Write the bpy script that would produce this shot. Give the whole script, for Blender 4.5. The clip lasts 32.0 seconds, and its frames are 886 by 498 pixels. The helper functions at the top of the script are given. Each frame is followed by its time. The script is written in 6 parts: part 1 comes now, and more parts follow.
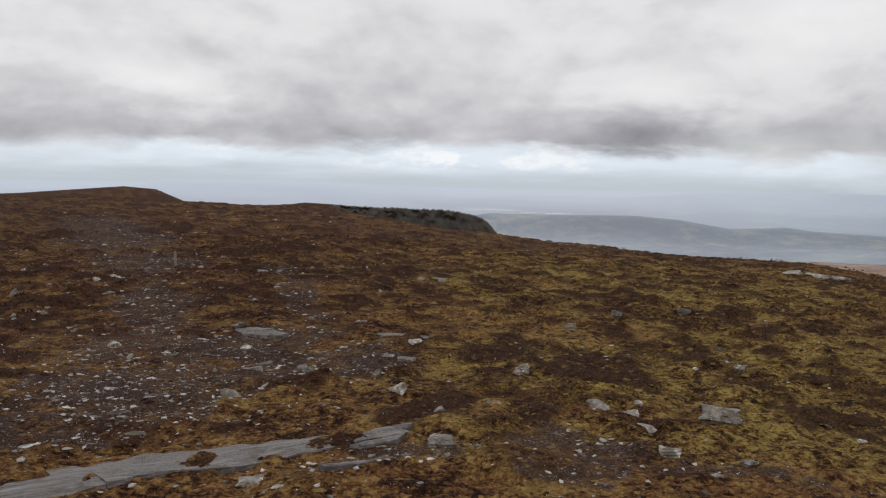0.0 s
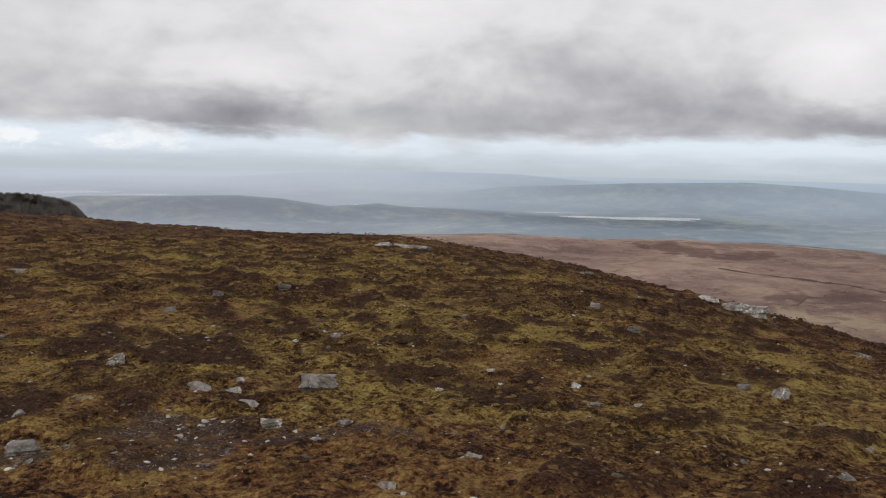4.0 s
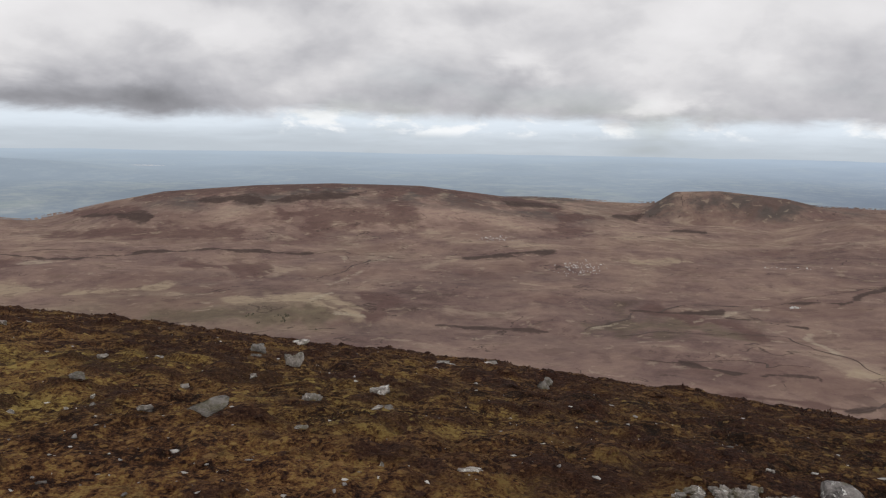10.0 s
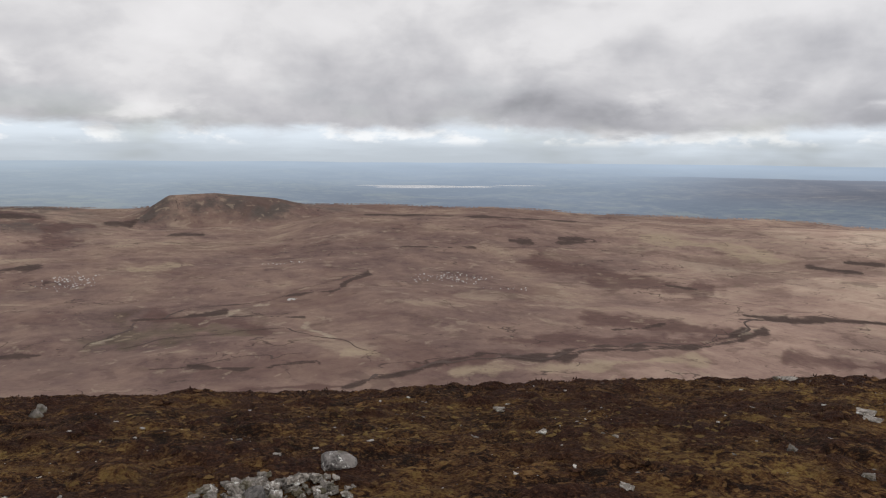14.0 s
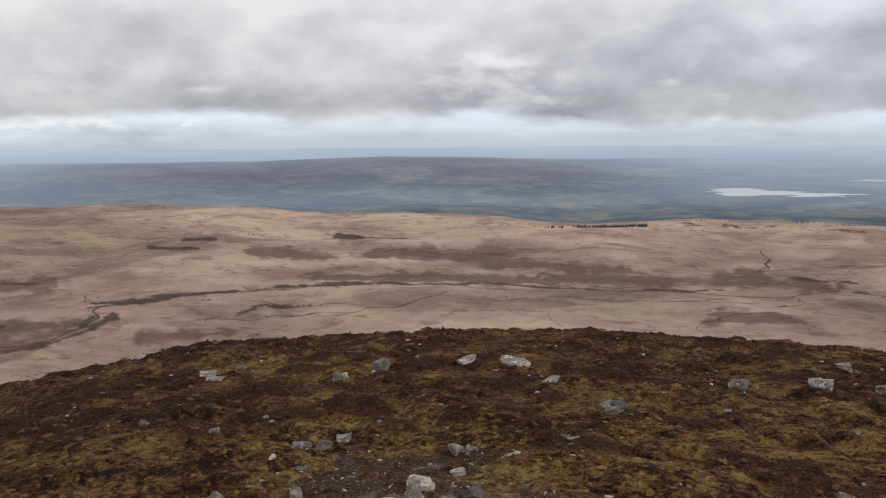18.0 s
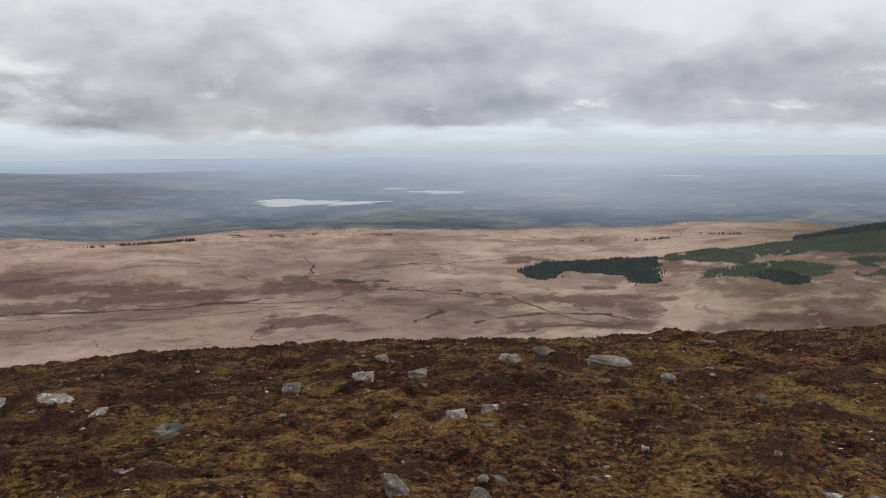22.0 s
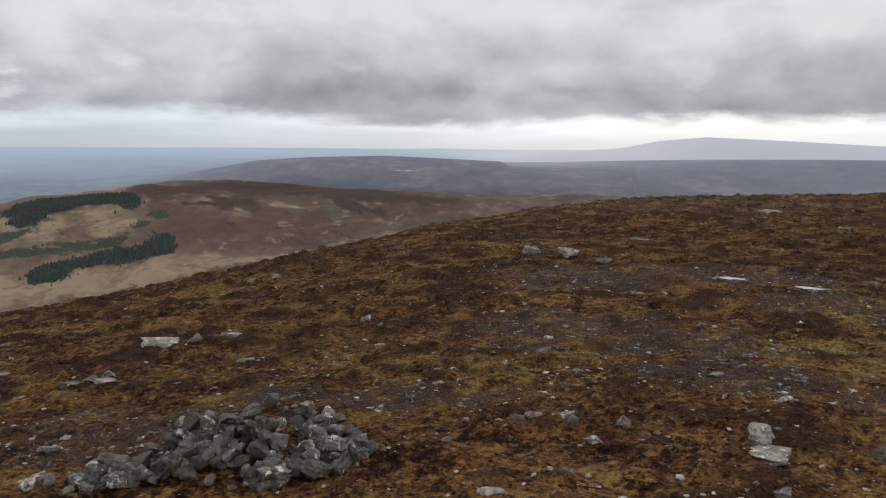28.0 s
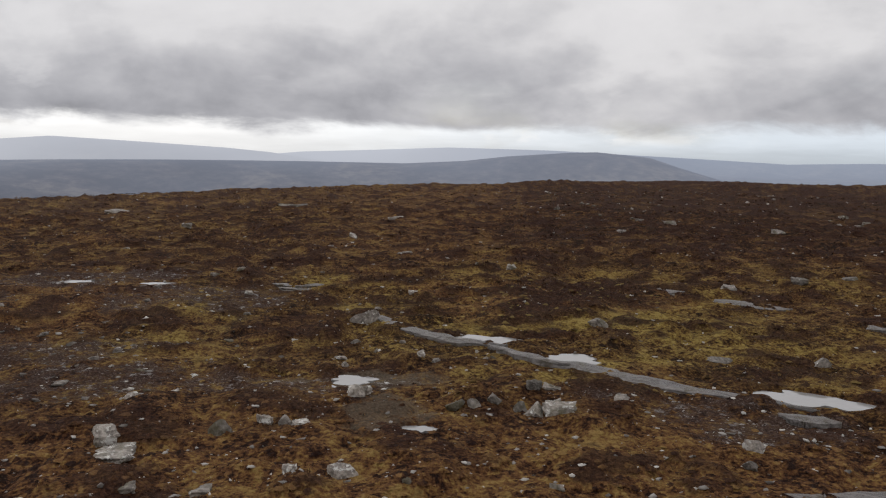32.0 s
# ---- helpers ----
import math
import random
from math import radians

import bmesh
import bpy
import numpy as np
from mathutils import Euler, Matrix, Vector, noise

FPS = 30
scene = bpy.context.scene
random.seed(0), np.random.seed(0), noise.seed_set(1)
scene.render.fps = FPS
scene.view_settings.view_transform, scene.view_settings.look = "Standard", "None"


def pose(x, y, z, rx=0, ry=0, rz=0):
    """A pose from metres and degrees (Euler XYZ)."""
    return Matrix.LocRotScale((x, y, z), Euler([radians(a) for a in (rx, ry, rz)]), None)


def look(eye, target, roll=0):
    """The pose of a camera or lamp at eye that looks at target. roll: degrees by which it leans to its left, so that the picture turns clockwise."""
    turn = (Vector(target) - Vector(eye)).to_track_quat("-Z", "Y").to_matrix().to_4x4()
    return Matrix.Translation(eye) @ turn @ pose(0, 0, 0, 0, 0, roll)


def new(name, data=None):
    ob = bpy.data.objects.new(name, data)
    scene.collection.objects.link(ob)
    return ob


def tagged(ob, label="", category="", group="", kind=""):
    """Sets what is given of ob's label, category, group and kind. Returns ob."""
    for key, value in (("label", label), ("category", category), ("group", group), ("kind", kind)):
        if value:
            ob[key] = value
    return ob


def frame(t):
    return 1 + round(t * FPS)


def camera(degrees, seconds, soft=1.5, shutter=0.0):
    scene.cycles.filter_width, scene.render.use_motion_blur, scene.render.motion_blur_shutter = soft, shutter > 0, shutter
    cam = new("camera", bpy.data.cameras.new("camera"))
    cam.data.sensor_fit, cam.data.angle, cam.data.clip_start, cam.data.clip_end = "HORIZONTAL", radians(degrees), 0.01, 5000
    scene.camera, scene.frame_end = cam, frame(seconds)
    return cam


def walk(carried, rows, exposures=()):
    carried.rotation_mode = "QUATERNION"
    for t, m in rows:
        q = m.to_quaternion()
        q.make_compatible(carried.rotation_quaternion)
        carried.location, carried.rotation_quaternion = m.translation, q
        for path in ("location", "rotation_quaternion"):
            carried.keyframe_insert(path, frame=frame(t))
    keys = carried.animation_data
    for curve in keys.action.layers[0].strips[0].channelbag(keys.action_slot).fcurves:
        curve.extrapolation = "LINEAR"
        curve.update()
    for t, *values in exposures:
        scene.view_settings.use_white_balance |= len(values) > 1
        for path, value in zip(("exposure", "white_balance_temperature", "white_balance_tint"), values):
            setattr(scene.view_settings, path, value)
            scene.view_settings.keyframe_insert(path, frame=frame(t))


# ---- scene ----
cam = camera(56.15, 32.0, soft=1.2)
PATH = [
    (0.0, -0.038, 0.145, 1.618, 85.07, -1.17, 0.00), (0.5, -0.034, 0.151, 1.620, 85.09, -1.40, -3.33),
    (1.0, -0.023, 0.136, 1.622, 85.02, -1.29, -6.41), (1.5, -0.015, 0.121, 1.620, 84.97, -1.27, -10.02),
    (2.0, -0.018, 0.115, 1.623, 84.87, -1.58, -13.86), (2.5, -0.016, 0.110, 1.619, 84.69, -1.42, -16.79),
    (4.5, 0.024, 0.093, 1.611, 84.12, -1.30, -31.21), (5.0, 0.024, 0.094, 1.611, 84.18, -1.69, -35.89),
    (5.5, 0.029, 0.078, 1.607, 84.21, -1.88, -40.47), (6.0, 0.028, 0.073, 1.607, 83.81, -1.88, -45.19),
    (6.5, 0.025, 0.068, 1.612, 83.51, -2.03, -49.83), (7.0, 0.011, 0.051, 1.618, 83.34, -2.16, -54.38),
    (7.5, -0.001, 0.039, 1.619, 83.21, -2.13, -60.14), (8.0, 0.018, 0.041, 1.611, 83.21, -1.86, -65.09),
    (8.5, 0.039, 0.037, 1.608, 83.23, -1.59, -69.05), (9.0, 0.045, 0.036, 1.610, 83.08, -1.71, -74.14),
    (9.5, 0.044, 0.025, 1.608, 82.95, -1.38, -78.85), (10.0, 0.028, 0.013, 1.610, 82.77, -0.92, -82.50),
    (10.5, -0.004, 0.007, 1.609, 82.53, -0.87, -87.42), (11.0, 0.031, 0.000, 1.604, 82.28, -0.84, -92.80),
    (11.5, 0.015, -0.006, 1.600, 82.89, -0.72, -97.07), (12.0, 0.042, -0.013, 1.606, 83.50, -0.31, -100.59),
    (12.5, 0.044, -0.015, 1.601, 83.43, 0.12, -102.99), (13.0, 0.021, -0.008, 1.605, 83.42, 0.17, -106.08),
    (13.5, 0.008, -0.010, 1.607, 83.57, -0.15, -110.80), (14.0, -0.001, -0.015, 1.607, 83.37, -0.44, -116.35),
    (14.5, 0.000, -0.028, 1.610, 83.08, -1.12, -122.02), (16.5, 0.031, -0.082, 1.569, 82.45, -0.03, -144.25),
    (17.0, 0.007, -0.086, 1.571, 81.98, 0.32, -150.90), (17.5, -0.010, -0.091, 1.574, 82.06, 0.08, -155.59),
    (18.0, -0.016, -0.099, 1.573, 82.31, 0.41, -160.01), (18.5, -0.008, -0.114, 1.571, 82.41, 0.93, -164.26),
    (19.0, -0.009, -0.113, 1.573, 82.54, 0.51, -167.75), (19.5, -0.024, -0.110, 1.574, 82.94, -0.20, -171.06),
    (20.0, -0.024, -0.122, 1.573, 83.29, -0.21, -175.10), (20.5, -0.028, -0.115, 1.575, 83.15, -0.10, -178.70),
    (21.0, -0.028, -0.112, 1.576, 83.01, -0.14, -182.86), (21.5, -0.034, -0.108, 1.578, 82.92, -0.05, -186.69),
    (22.0, -0.040, -0.113, 1.580, 82.98, 0.41, -190.61), (22.5, -0.045, -0.107, 1.579, 82.86, 0.90, -195.23),
    (23.0, -0.047, -0.104, 1.579, 82.78, 0.49, -199.55), (23.5, -0.059, -0.107, 1.576, 82.80, -0.25, -203.00),
    (24.0, -0.082, -0.110, 1.578, 82.71, -0.89, -206.35), (24.5, -0.089, -0.097, 1.577, 82.83, -0.45, -212.48),
    (25.0, -0.071, -0.076, 1.581, 82.72, -0.19, -220.77), (25.5, -0.041, -0.053, 1.590, 82.60, -0.50, -226.77),
    (27.5, 0.026, -0.011, 1.602, 82.71, -0.17, -244.88), (28.0, 0.017, 0.003, 1.604, 82.45, -0.46, -249.90),
    (28.5, 0.024, 0.015, 1.605, 82.68, -0.68, -254.37), (29.0, 0.030, 0.042, 1.611, 82.65, -0.63, -258.53),
    (29.5, 0.030, 0.065, 1.616, 83.15, -0.61, -262.83), (30.0, 0.034, 0.071, 1.613, 83.66, 0.14, -267.26),
    (30.5, 0.031, 0.076, 1.617, 83.63, -0.67, -274.74), (31.0, 0.030, 0.081, 1.602, 82.74, -0.82, -282.64),
    (31.5, 0.032, 0.106, 1.598, 82.07, -0.86, -288.51), (32.0, 0.039, 0.133, 1.607, 83.12, -1.33, -292.55),
]
walk(cam, [(t, pose(*p)) for t, *p in PATH], exposures=[(0, 0.05), (4.5, 0.03), (6, -0.05), (7.5, 0.05), (13, 0.05), (17, 0.1), (22, 0.06), (28, 0.0), (30, -0.05), (31, -0.15), (32, -0.05)])
SUN_BEARING, SUN_HEIGHT = -250.0, 38.0


# ---- node helpers ----
class Nodes:
    """A short way to write node trees."""

    def __init__(self, tree):
        self.tree = tree
        tree.nodes.clear()

    def add(self, kind, **props):
        n = self.tree.nodes.new(kind)
        for k, v in props.items():
            setattr(n, k, v)
        return n

    def link(self, a, b):
        self.tree.links.new(a, b)

    def feed(self, socket, value):
        if hasattr(value, "is_output"):
            self.link(value, socket)
        else:
            socket.default_value = value

    def math(self, op, a, b=0.0, c=None):
        n = self.add("ShaderNodeMath", operation=op)
        self.feed(n.inputs[0], a)
        self.feed(n.inputs[1], b)
        if c is not None:
            self.feed(n.inputs[2], c)
        return n.outputs[0]

    def vec(self, op, a, b=None, scale=None):
        n = self.add("ShaderNodeVectorMath", operation=op)
        self.feed(n.inputs[0], a)
        if b is not None:
            self.feed(n.inputs[1], b)
        if scale is not None:
            self.feed(n.inputs["Scale"], scale)
        return n.outputs[0]

    def noise(self, vector, scale, detail=4.0, rough=0.55, warp=0.0):
        n = self.add("ShaderNodeTexNoise")
        self.link(vector, n.inputs["Vector"])
        n.inputs["Scale"].default_value, n.inputs["Detail"].default_value = scale, detail
        n.inputs["Roughness"].default_value, n.inputs["Distortion"].default_value = rough, warp
        return n.outputs["Fac"]

    def span(self, value, lo, hi, a=0.0, b=1.0, smooth=True):
        n = self.add("ShaderNodeMapRange", interpolation_type="SMOOTHSTEP" if smooth else "LINEAR")
        self.feed(n.inputs[0], value)
        for i, v in enumerate((lo, hi, a, b)):
            self.feed(n.inputs[1 + i], v)
        return n.outputs[0]

    def mix(self, fac, a, b, blend="MIX"):
        n = self.add("ShaderNodeMix", data_type="RGBA", blend_type=blend)
        self.feed(n.inputs["Factor"], fac)
        for name, v in (("A", a), ("B", b)):
            s = [i for i in n.inputs if i.name == name and i.type == "RGBA"][0]
            self.feed(s, v if hasattr(v, "is_output") else (*v, 1.0))
        return [o for o in n.outputs if o.type == "RGBA"][0]

    def ramp(self, fac, stops):
        n = self.add("ShaderNodeValToRGB")
        self.feed(n.inputs[0], fac)
        e = n.color_ramp.elements
        while len(e) < len(stops):
            e.new(0.5)
        for el, (p, c) in zip(e, stops):
            el.position = p
            el.color = (*c, 1.0) if hasattr(c, "__len__") else (c, c, c, 1.0)
        return n.outputs[0]


# ---- sky: a broken deck of low cloud over a pale strip along the horizon ----
def build_sky():
    world = bpy.data.worlds.new("overcast")
    world.use_nodes = True
    scene.world = world
    n = Nodes(world.node_tree)
    way = n.vec("NORMALIZE", n.add("ShaderNodeTexCoord").outputs["Generated"])
    sep = n.add("ShaderNodeSeparateXYZ")
    n.link(way, sep.inputs[0])
    x, y, z = sep.outputs
    el = n.math("MULTIPLY", n.math("ARCSINE", z), 57.2958)
    az = n.math("MULTIPLY", n.math("ARCTAN2", x, y), 57.2958)
    # the deck lies flat overhead: far cloud is foreshortened
    over = n.math("ADD", n.math("MAXIMUM", z, 0.0), 0.30)
    deck = n.add("ShaderNodeCombineXYZ")
    n.link(n.math("DIVIDE", x, over), deck.inputs[0])
    n.link(n.math("DIVIDE", y, over), deck.inputs[1])
    p = deck.outputs[0]
    large = n.noise(p, 1.1, 2.0, 0.45, 0.2)
    heap = n.noise(n.vec("MULTIPLY", way, (1.0, 1.0, 2.1)), 6.5, 6.0, 0.55, 0.4)
    edges = n.math("ABSOLUTE", n.math("SUBTRACT", n.noise(n.vec("MULTIPLY", way, (1.0, 1.0, 2.4)), 4.2, 5.0, 0.5, 0.5), 0.5))
    billow = n.math("ADD", n.math("MULTIPLY", n.noise(p, 2.6, 4.0, 0.5, 0.2), 0.45), n.math("MULTIPLY", heap, 0.55))
    # ragged lower edge of the deck
    low = n.vec("MULTIPLY", way, (1.0, 1.0, 3.2))
    rag = n.noise(low, 7.0, 6.0, 0.6, 0.3)
    wave = n.noise(low, 2.1, 2.0, 0.5)
    height = n.math("ADD", el, n.math("ADD", n.math("MULTIPLY", n.math("SUBTRACT", rag, 0.5), 3.2), n.math("MULTIPLY", n.math("SUBTRACT", wave, 0.5), 3.6)))
    # the deck hangs lower towards the south
    south = n.math("EXPONENT", n.math("MULTIPLY", n.math("POWER", n.math("DIVIDE", n.math("SUBTRACT", n.math("PINGPONG", n.math("ADD", az, 720.0 + 360.0 - 200.0), 180.0), 0.0), 42.0), 2.0), -1.0))
    height = n.math("ADD", height, n.math("MULTIPLY", south, 0.75))
    under = n.span(height, 1.1, 2.3, 1.0, 0.0)
    # brightness of the deck by height
    deck_light = n.ramp(n.span(el, 0.0, 40.0, smooth=False), ((0.0, 0.50), (0.08, 0.52), (0.15, 0.63), (0.27, 0.79), (0.45, 0.84), (1.0, 0.62)))
    body = n.math("ADD", n.math("ADD", n.math("MULTIPLY", n.math("SUBTRACT", billow, 0.5), 0.26), n.math("MULTIPLY", n.math("SUBTRACT", n.span(billow, 0.38, 0.62), 0.5), 0.06)), n.math("MULTIPLY", n.math("SUBTRACT", large, 0.5), 0.42))
    body = n.math("ADD", body, n.math("MULTIPLY", n.math("SUBTRACT", n.span(edges, 0.0, 0.14), 0.55), 0.06))
    # torn places low in the deck let the bright cloud above show
    torn = n.math("MULTIPLY", n.span(n.noise(n.vec("MULTIPLY", way, (1.0, 1.0, 2.8)), 6.0, 6.0, 0.6, 0.3), 0.56, 0.68), n.math("MULTIPLY", n.span(el, 1.2, 2.6), n.span(el, 3.5, 6.5, 1.0, 0.0)))
    body = n.math("ADD", body, n.math("MULTIPLY", torn, n.math("ADD", 0.06, n.math("MULTIPLY", south, 0.24))))
    warm = n.math("ADD", n.math("ADD", n.math("MULTIPLY", n.math("SUBTRACT", rag, 0.5), 9.0), n.math("MULTIPLY", n.math("SUBTRACT", large, 0.5), 16.0)), az)
    tall = n.math("ADD", n.math("ADD", n.math("MULTIPLY", n.math("SUBTRACT", billow, 0.5), 6.0), n.math("MULTIPLY", n.math("SUBTRACT", wave, 0.5), 3.0)), el)
    # brighter and darker masses of cloud: bearing to the right, height, half widths, strength
    for a, e, w, h, k in SKY_MASSES + SKY_MASSES_WEST:
        da = n.math("SUBTRACT", n.math("PINGPONG", n.math("ADD", n.math("SUBTRACT", warm, a), 720.0), 180.0), 0.0)
        q = n.math("ADD", n.math("POWER", n.math("DIVIDE", da, w), 2.0), n.math("POWER", n.math("DIVIDE", n.math("SUBTRACT", tall, e), h), 2.0))
        body = n.math("ADD", body, n.math("MULTIPLY", n.math("EXPONENT", n.math("MULTIPLY", q, -1.0)), k))
    # small curls along the billows
    puff = n.vec("MULTIPLY", way, (1.0, 1.0, 1.45))
    curl = n.math("SUBTRACT", n.noise(puff, 8.0, 5.0, 0.5, 0.15), n.noise(n.vec("ADD", puff, (0.0, 0.0, 0.035)), 8.0, 5.0, 0.5, 0.15))
    body = n.math("ADD", body, n.math("MULTIPLY", curl, 0.45))
    light = n.math("MAXIMUM", n.math("ADD", deck_light, body), 0.2)
    # thick bright cloud levels off softly
    light = n.math("MINIMUM", light, n.math("ADD", 0.74, n.math("MULTIPLY", n.math("SUBTRACT", light, 0.74), 0.4)))
    light = n.math("MINIMUM", light, 0.90)
    cloud = n.mix(south, n.mix(n.span(light, 0.3, 0.8), (0.945, 0.945, 1.02), (1.0, 0.985, 1.0)), n.mix(n.span(light, 0.3, 0.8), (0.905, 0.945, 1.065), (0.955, 0.98, 1.05)))
    cloud = n.vec("SCALE", cloud, scale=light)
    streak = n.noise(n.vec("MULTIPLY", way, (1.0, 1.0, 9.0)), 5.0, 5.0, 0.6)
    strip_light = n.span(n.math("ADD", el, n.math("MULTIPLY", n.math("SUBTRACT", streak, 0.5), 2.5)), -0.6, 1.6, 0.57, 0.83)
    toward = n.math("EXPONENT", n.math("MULTIPLY", n.math("POWER", n.math("DIVIDE", n.math("PINGPONG", n.math("ADD", az, 720.0 + 360.0 - 272.0), 180.0), 30.0), 2.0), -1.0))
    strip_light = n.math("ADD", strip_light, n.math("MULTIPLY", toward, 0.27))
    strip = n.mix(toward, (0.875, 0.96, 1.05), (1.01, 1.0, 0.99))
    strip = n.vec("SCALE", strip, scale=strip_light)
    # small bright heaps of far cloud in the strip
    heaps = n.span(n.noise(n.vec("MULTIPLY", way, (1.0, 1.0, 2.4)), 11.0, 5.0, 0.6, 0.2), 0.49, 0.60, 0.0, 0.85)
    heaps = n.math("MULTIPLY", heaps, n.math("MULTIPLY", n.span(el, 0.3, 0.9), n.span(n.noise(low, 1.6, 2.0, 0.5), 0.42, 0.6)))
    strip = n.mix(heaps, strip, (0.93, 0.94, 0.95))
    veil = n.mix(under, cloud, strip)
    sky = n.add("ShaderNodeTexSky", sky_type="NISHITA", sun_disc=False, sun_elevation=radians(SUN_HEIGHT), sun_rotation=radians(-SUN_BEARING), altitude=650.0, air_density=1.0, dust_density=2.0, ozone_density=1.0)
    blue = n.add("ShaderNodeBackground")
    n.link(sky.outputs[0], blue.inputs[0])
    blue.inputs[1].default_value = 0.09
    grey = n.add("ShaderNodeBackground")
    n.link(veil, grey.inputs[0])
    grey.inputs[1].default_value = 1.0
    # blue shows only through thin places low in the deck
    thin = n.span(n.noise(low, 3.3, 4.0, 0.6), 0.55, 0.75, 0.0, 0.35)
    thin = n.math("MULTIPLY", thin, n.span(el, 0.5, 7.0, 1.0, 0.0))
    shader = n.add("ShaderNodeMixShader")
    n.link(thin, shader.inputs[0])
    n.link(grey.outputs[0], shader.inputs[1])
    n.link(blue.outputs[0], shader.inputs[2])
    out = n.add("ShaderNodeOutputWorld")
    n.link(shader.outputs[0], out.inputs[0])


SKY_MASSES = [
    (-17, 6.4, 2.7, 1.0, 0.25), (15, 5.6, 4.7, 1.6, 0.16), (24, 9.9, 5.8, 2.3, 0.14), (-18, 2.5, 14.8, 1.6, -0.05), (16, 3.2, 13.6, 1.4, -0.05), (-3, 9.5, 11.7, 1.6, -0.02),
    (13, 5.8, 3.1, 1.6, 0.12), (39, 4.9, 8.6, 2.3, -0.05), (54, 8.5, 4.5, 2.7, 0.12), (35, 8.7, 2.3, 2.3, -0.05), (36, 3.9, 13.6, 1.6, -0.05), (42, 6.8, 7.0, 2.3, -0.05),
    (68, 9.8, 4.7, 1.2, -0.10), (57, 2.9, 15.6, 1.2, -0.05), (54, 6.6, 5.8, 2.3, 0.15), (65, 7.2, 3.1, 1.2, 0.19), (70, 9.5, 4.7, 0.7, -0.10), (63, 2.2, 15.6, 1.2, -0.07),
    (99, 2.9, 3.4, 0.9, 0.20),
]
SKY_MASSES_WEST = [
    (88, 5.7, 2.3, 0.8, 0.12), (99.6, 2.3, 2.6, 0.5, 0.34), (98, 7.9, 3.9, 1.9, 0.15), (88, 5.7, 2.3, 0.6, 0.12), (116, 5.6, 7.8, 2.7, -0.07), (125, 2.9, 5.8, 1.2, -0.07),
    (125, 7.5, 3.1, 1.6, 0.12), (125, 2.7, 5.8, 1.6, -0.05), (130, 1.7, 2.3, 0.4, 0.19), (145, 2.8, 1.6, 0.3, 0.18), (164, 5.0, 2.3, 0.4, 0.18), (154, 1.0, 3.1, 0.6, 0.12),
    (146, 4.4, 7.8, 1.6, -0.02), (176, 4.7, 9.7, 2.3, -0.03), (156, 1.4, 3.1, 0.6, 0.12), (194, 2.8, 2.3, 1.2, -0.05), (183, 4.3, 13.6, 2.3, -0.04), (198, 4.0, 2.3, 1.0, 0.15),
    (206, 5.0, 5.8, 3.1, -0.04), (224, 6.4, 3.1, 2.3, 0.18), (250, 2.9, 13.6, 1.4, -0.05), (227, 4.9, 5.8, 1.6, 0.06), (264, 3.4, 13.6, 1.2, -0.02), (315, 7.6, 7.8, 2.3, 0.06),
]
build_sky()
sun = new("sun", bpy.data.lights.new("sun", "SUN"))
sun.data.energy, sun.data.angle, sun.data.color = 0.6, radians(30), (1.0, 0.97, 0.92)
_b, _h = radians(SUN_BEARING), radians(SUN_HEIGHT)
sun.matrix_world = look((0, 0, 60), Vector((0, 0, 60)) - Vector((-math.sin(_b) * math.cos(_h), math.cos(_b) * math.cos(_h), math.sin(_h))))


# ---- materials ----
def material(name):
    m = bpy.data.materials.new(name)
    m.use_nodes = True
    return m, Nodes(m.node_tree)


def finish(n, colour, rough=0.9, bump=None, depth=0.02, metal=0.0, gloss=0.3):
    b = n.add("ShaderNodeBsdfPrincipled")
    n.feed(b.inputs["Base Color"], colour if hasattr(colour, "is_output") else (*colour, 1.0))
    n.feed(b.inputs["Roughness"], rough)
    b.inputs["Metallic"].default_value = metal
    n.feed(b.inputs["Specular IOR Level"], gloss)
    if bump is not None:
        k = n.add("ShaderNodeBump")
        k.inputs["Distance"].default_value = depth
        n.link(bump, k.inputs["Height"])
        n.link(k.outputs[0], b.inputs["Normal"])
    out = n.add("ShaderNodeOutputMaterial")
    n.link(b.outputs[0], out.inputs[0])
    return b


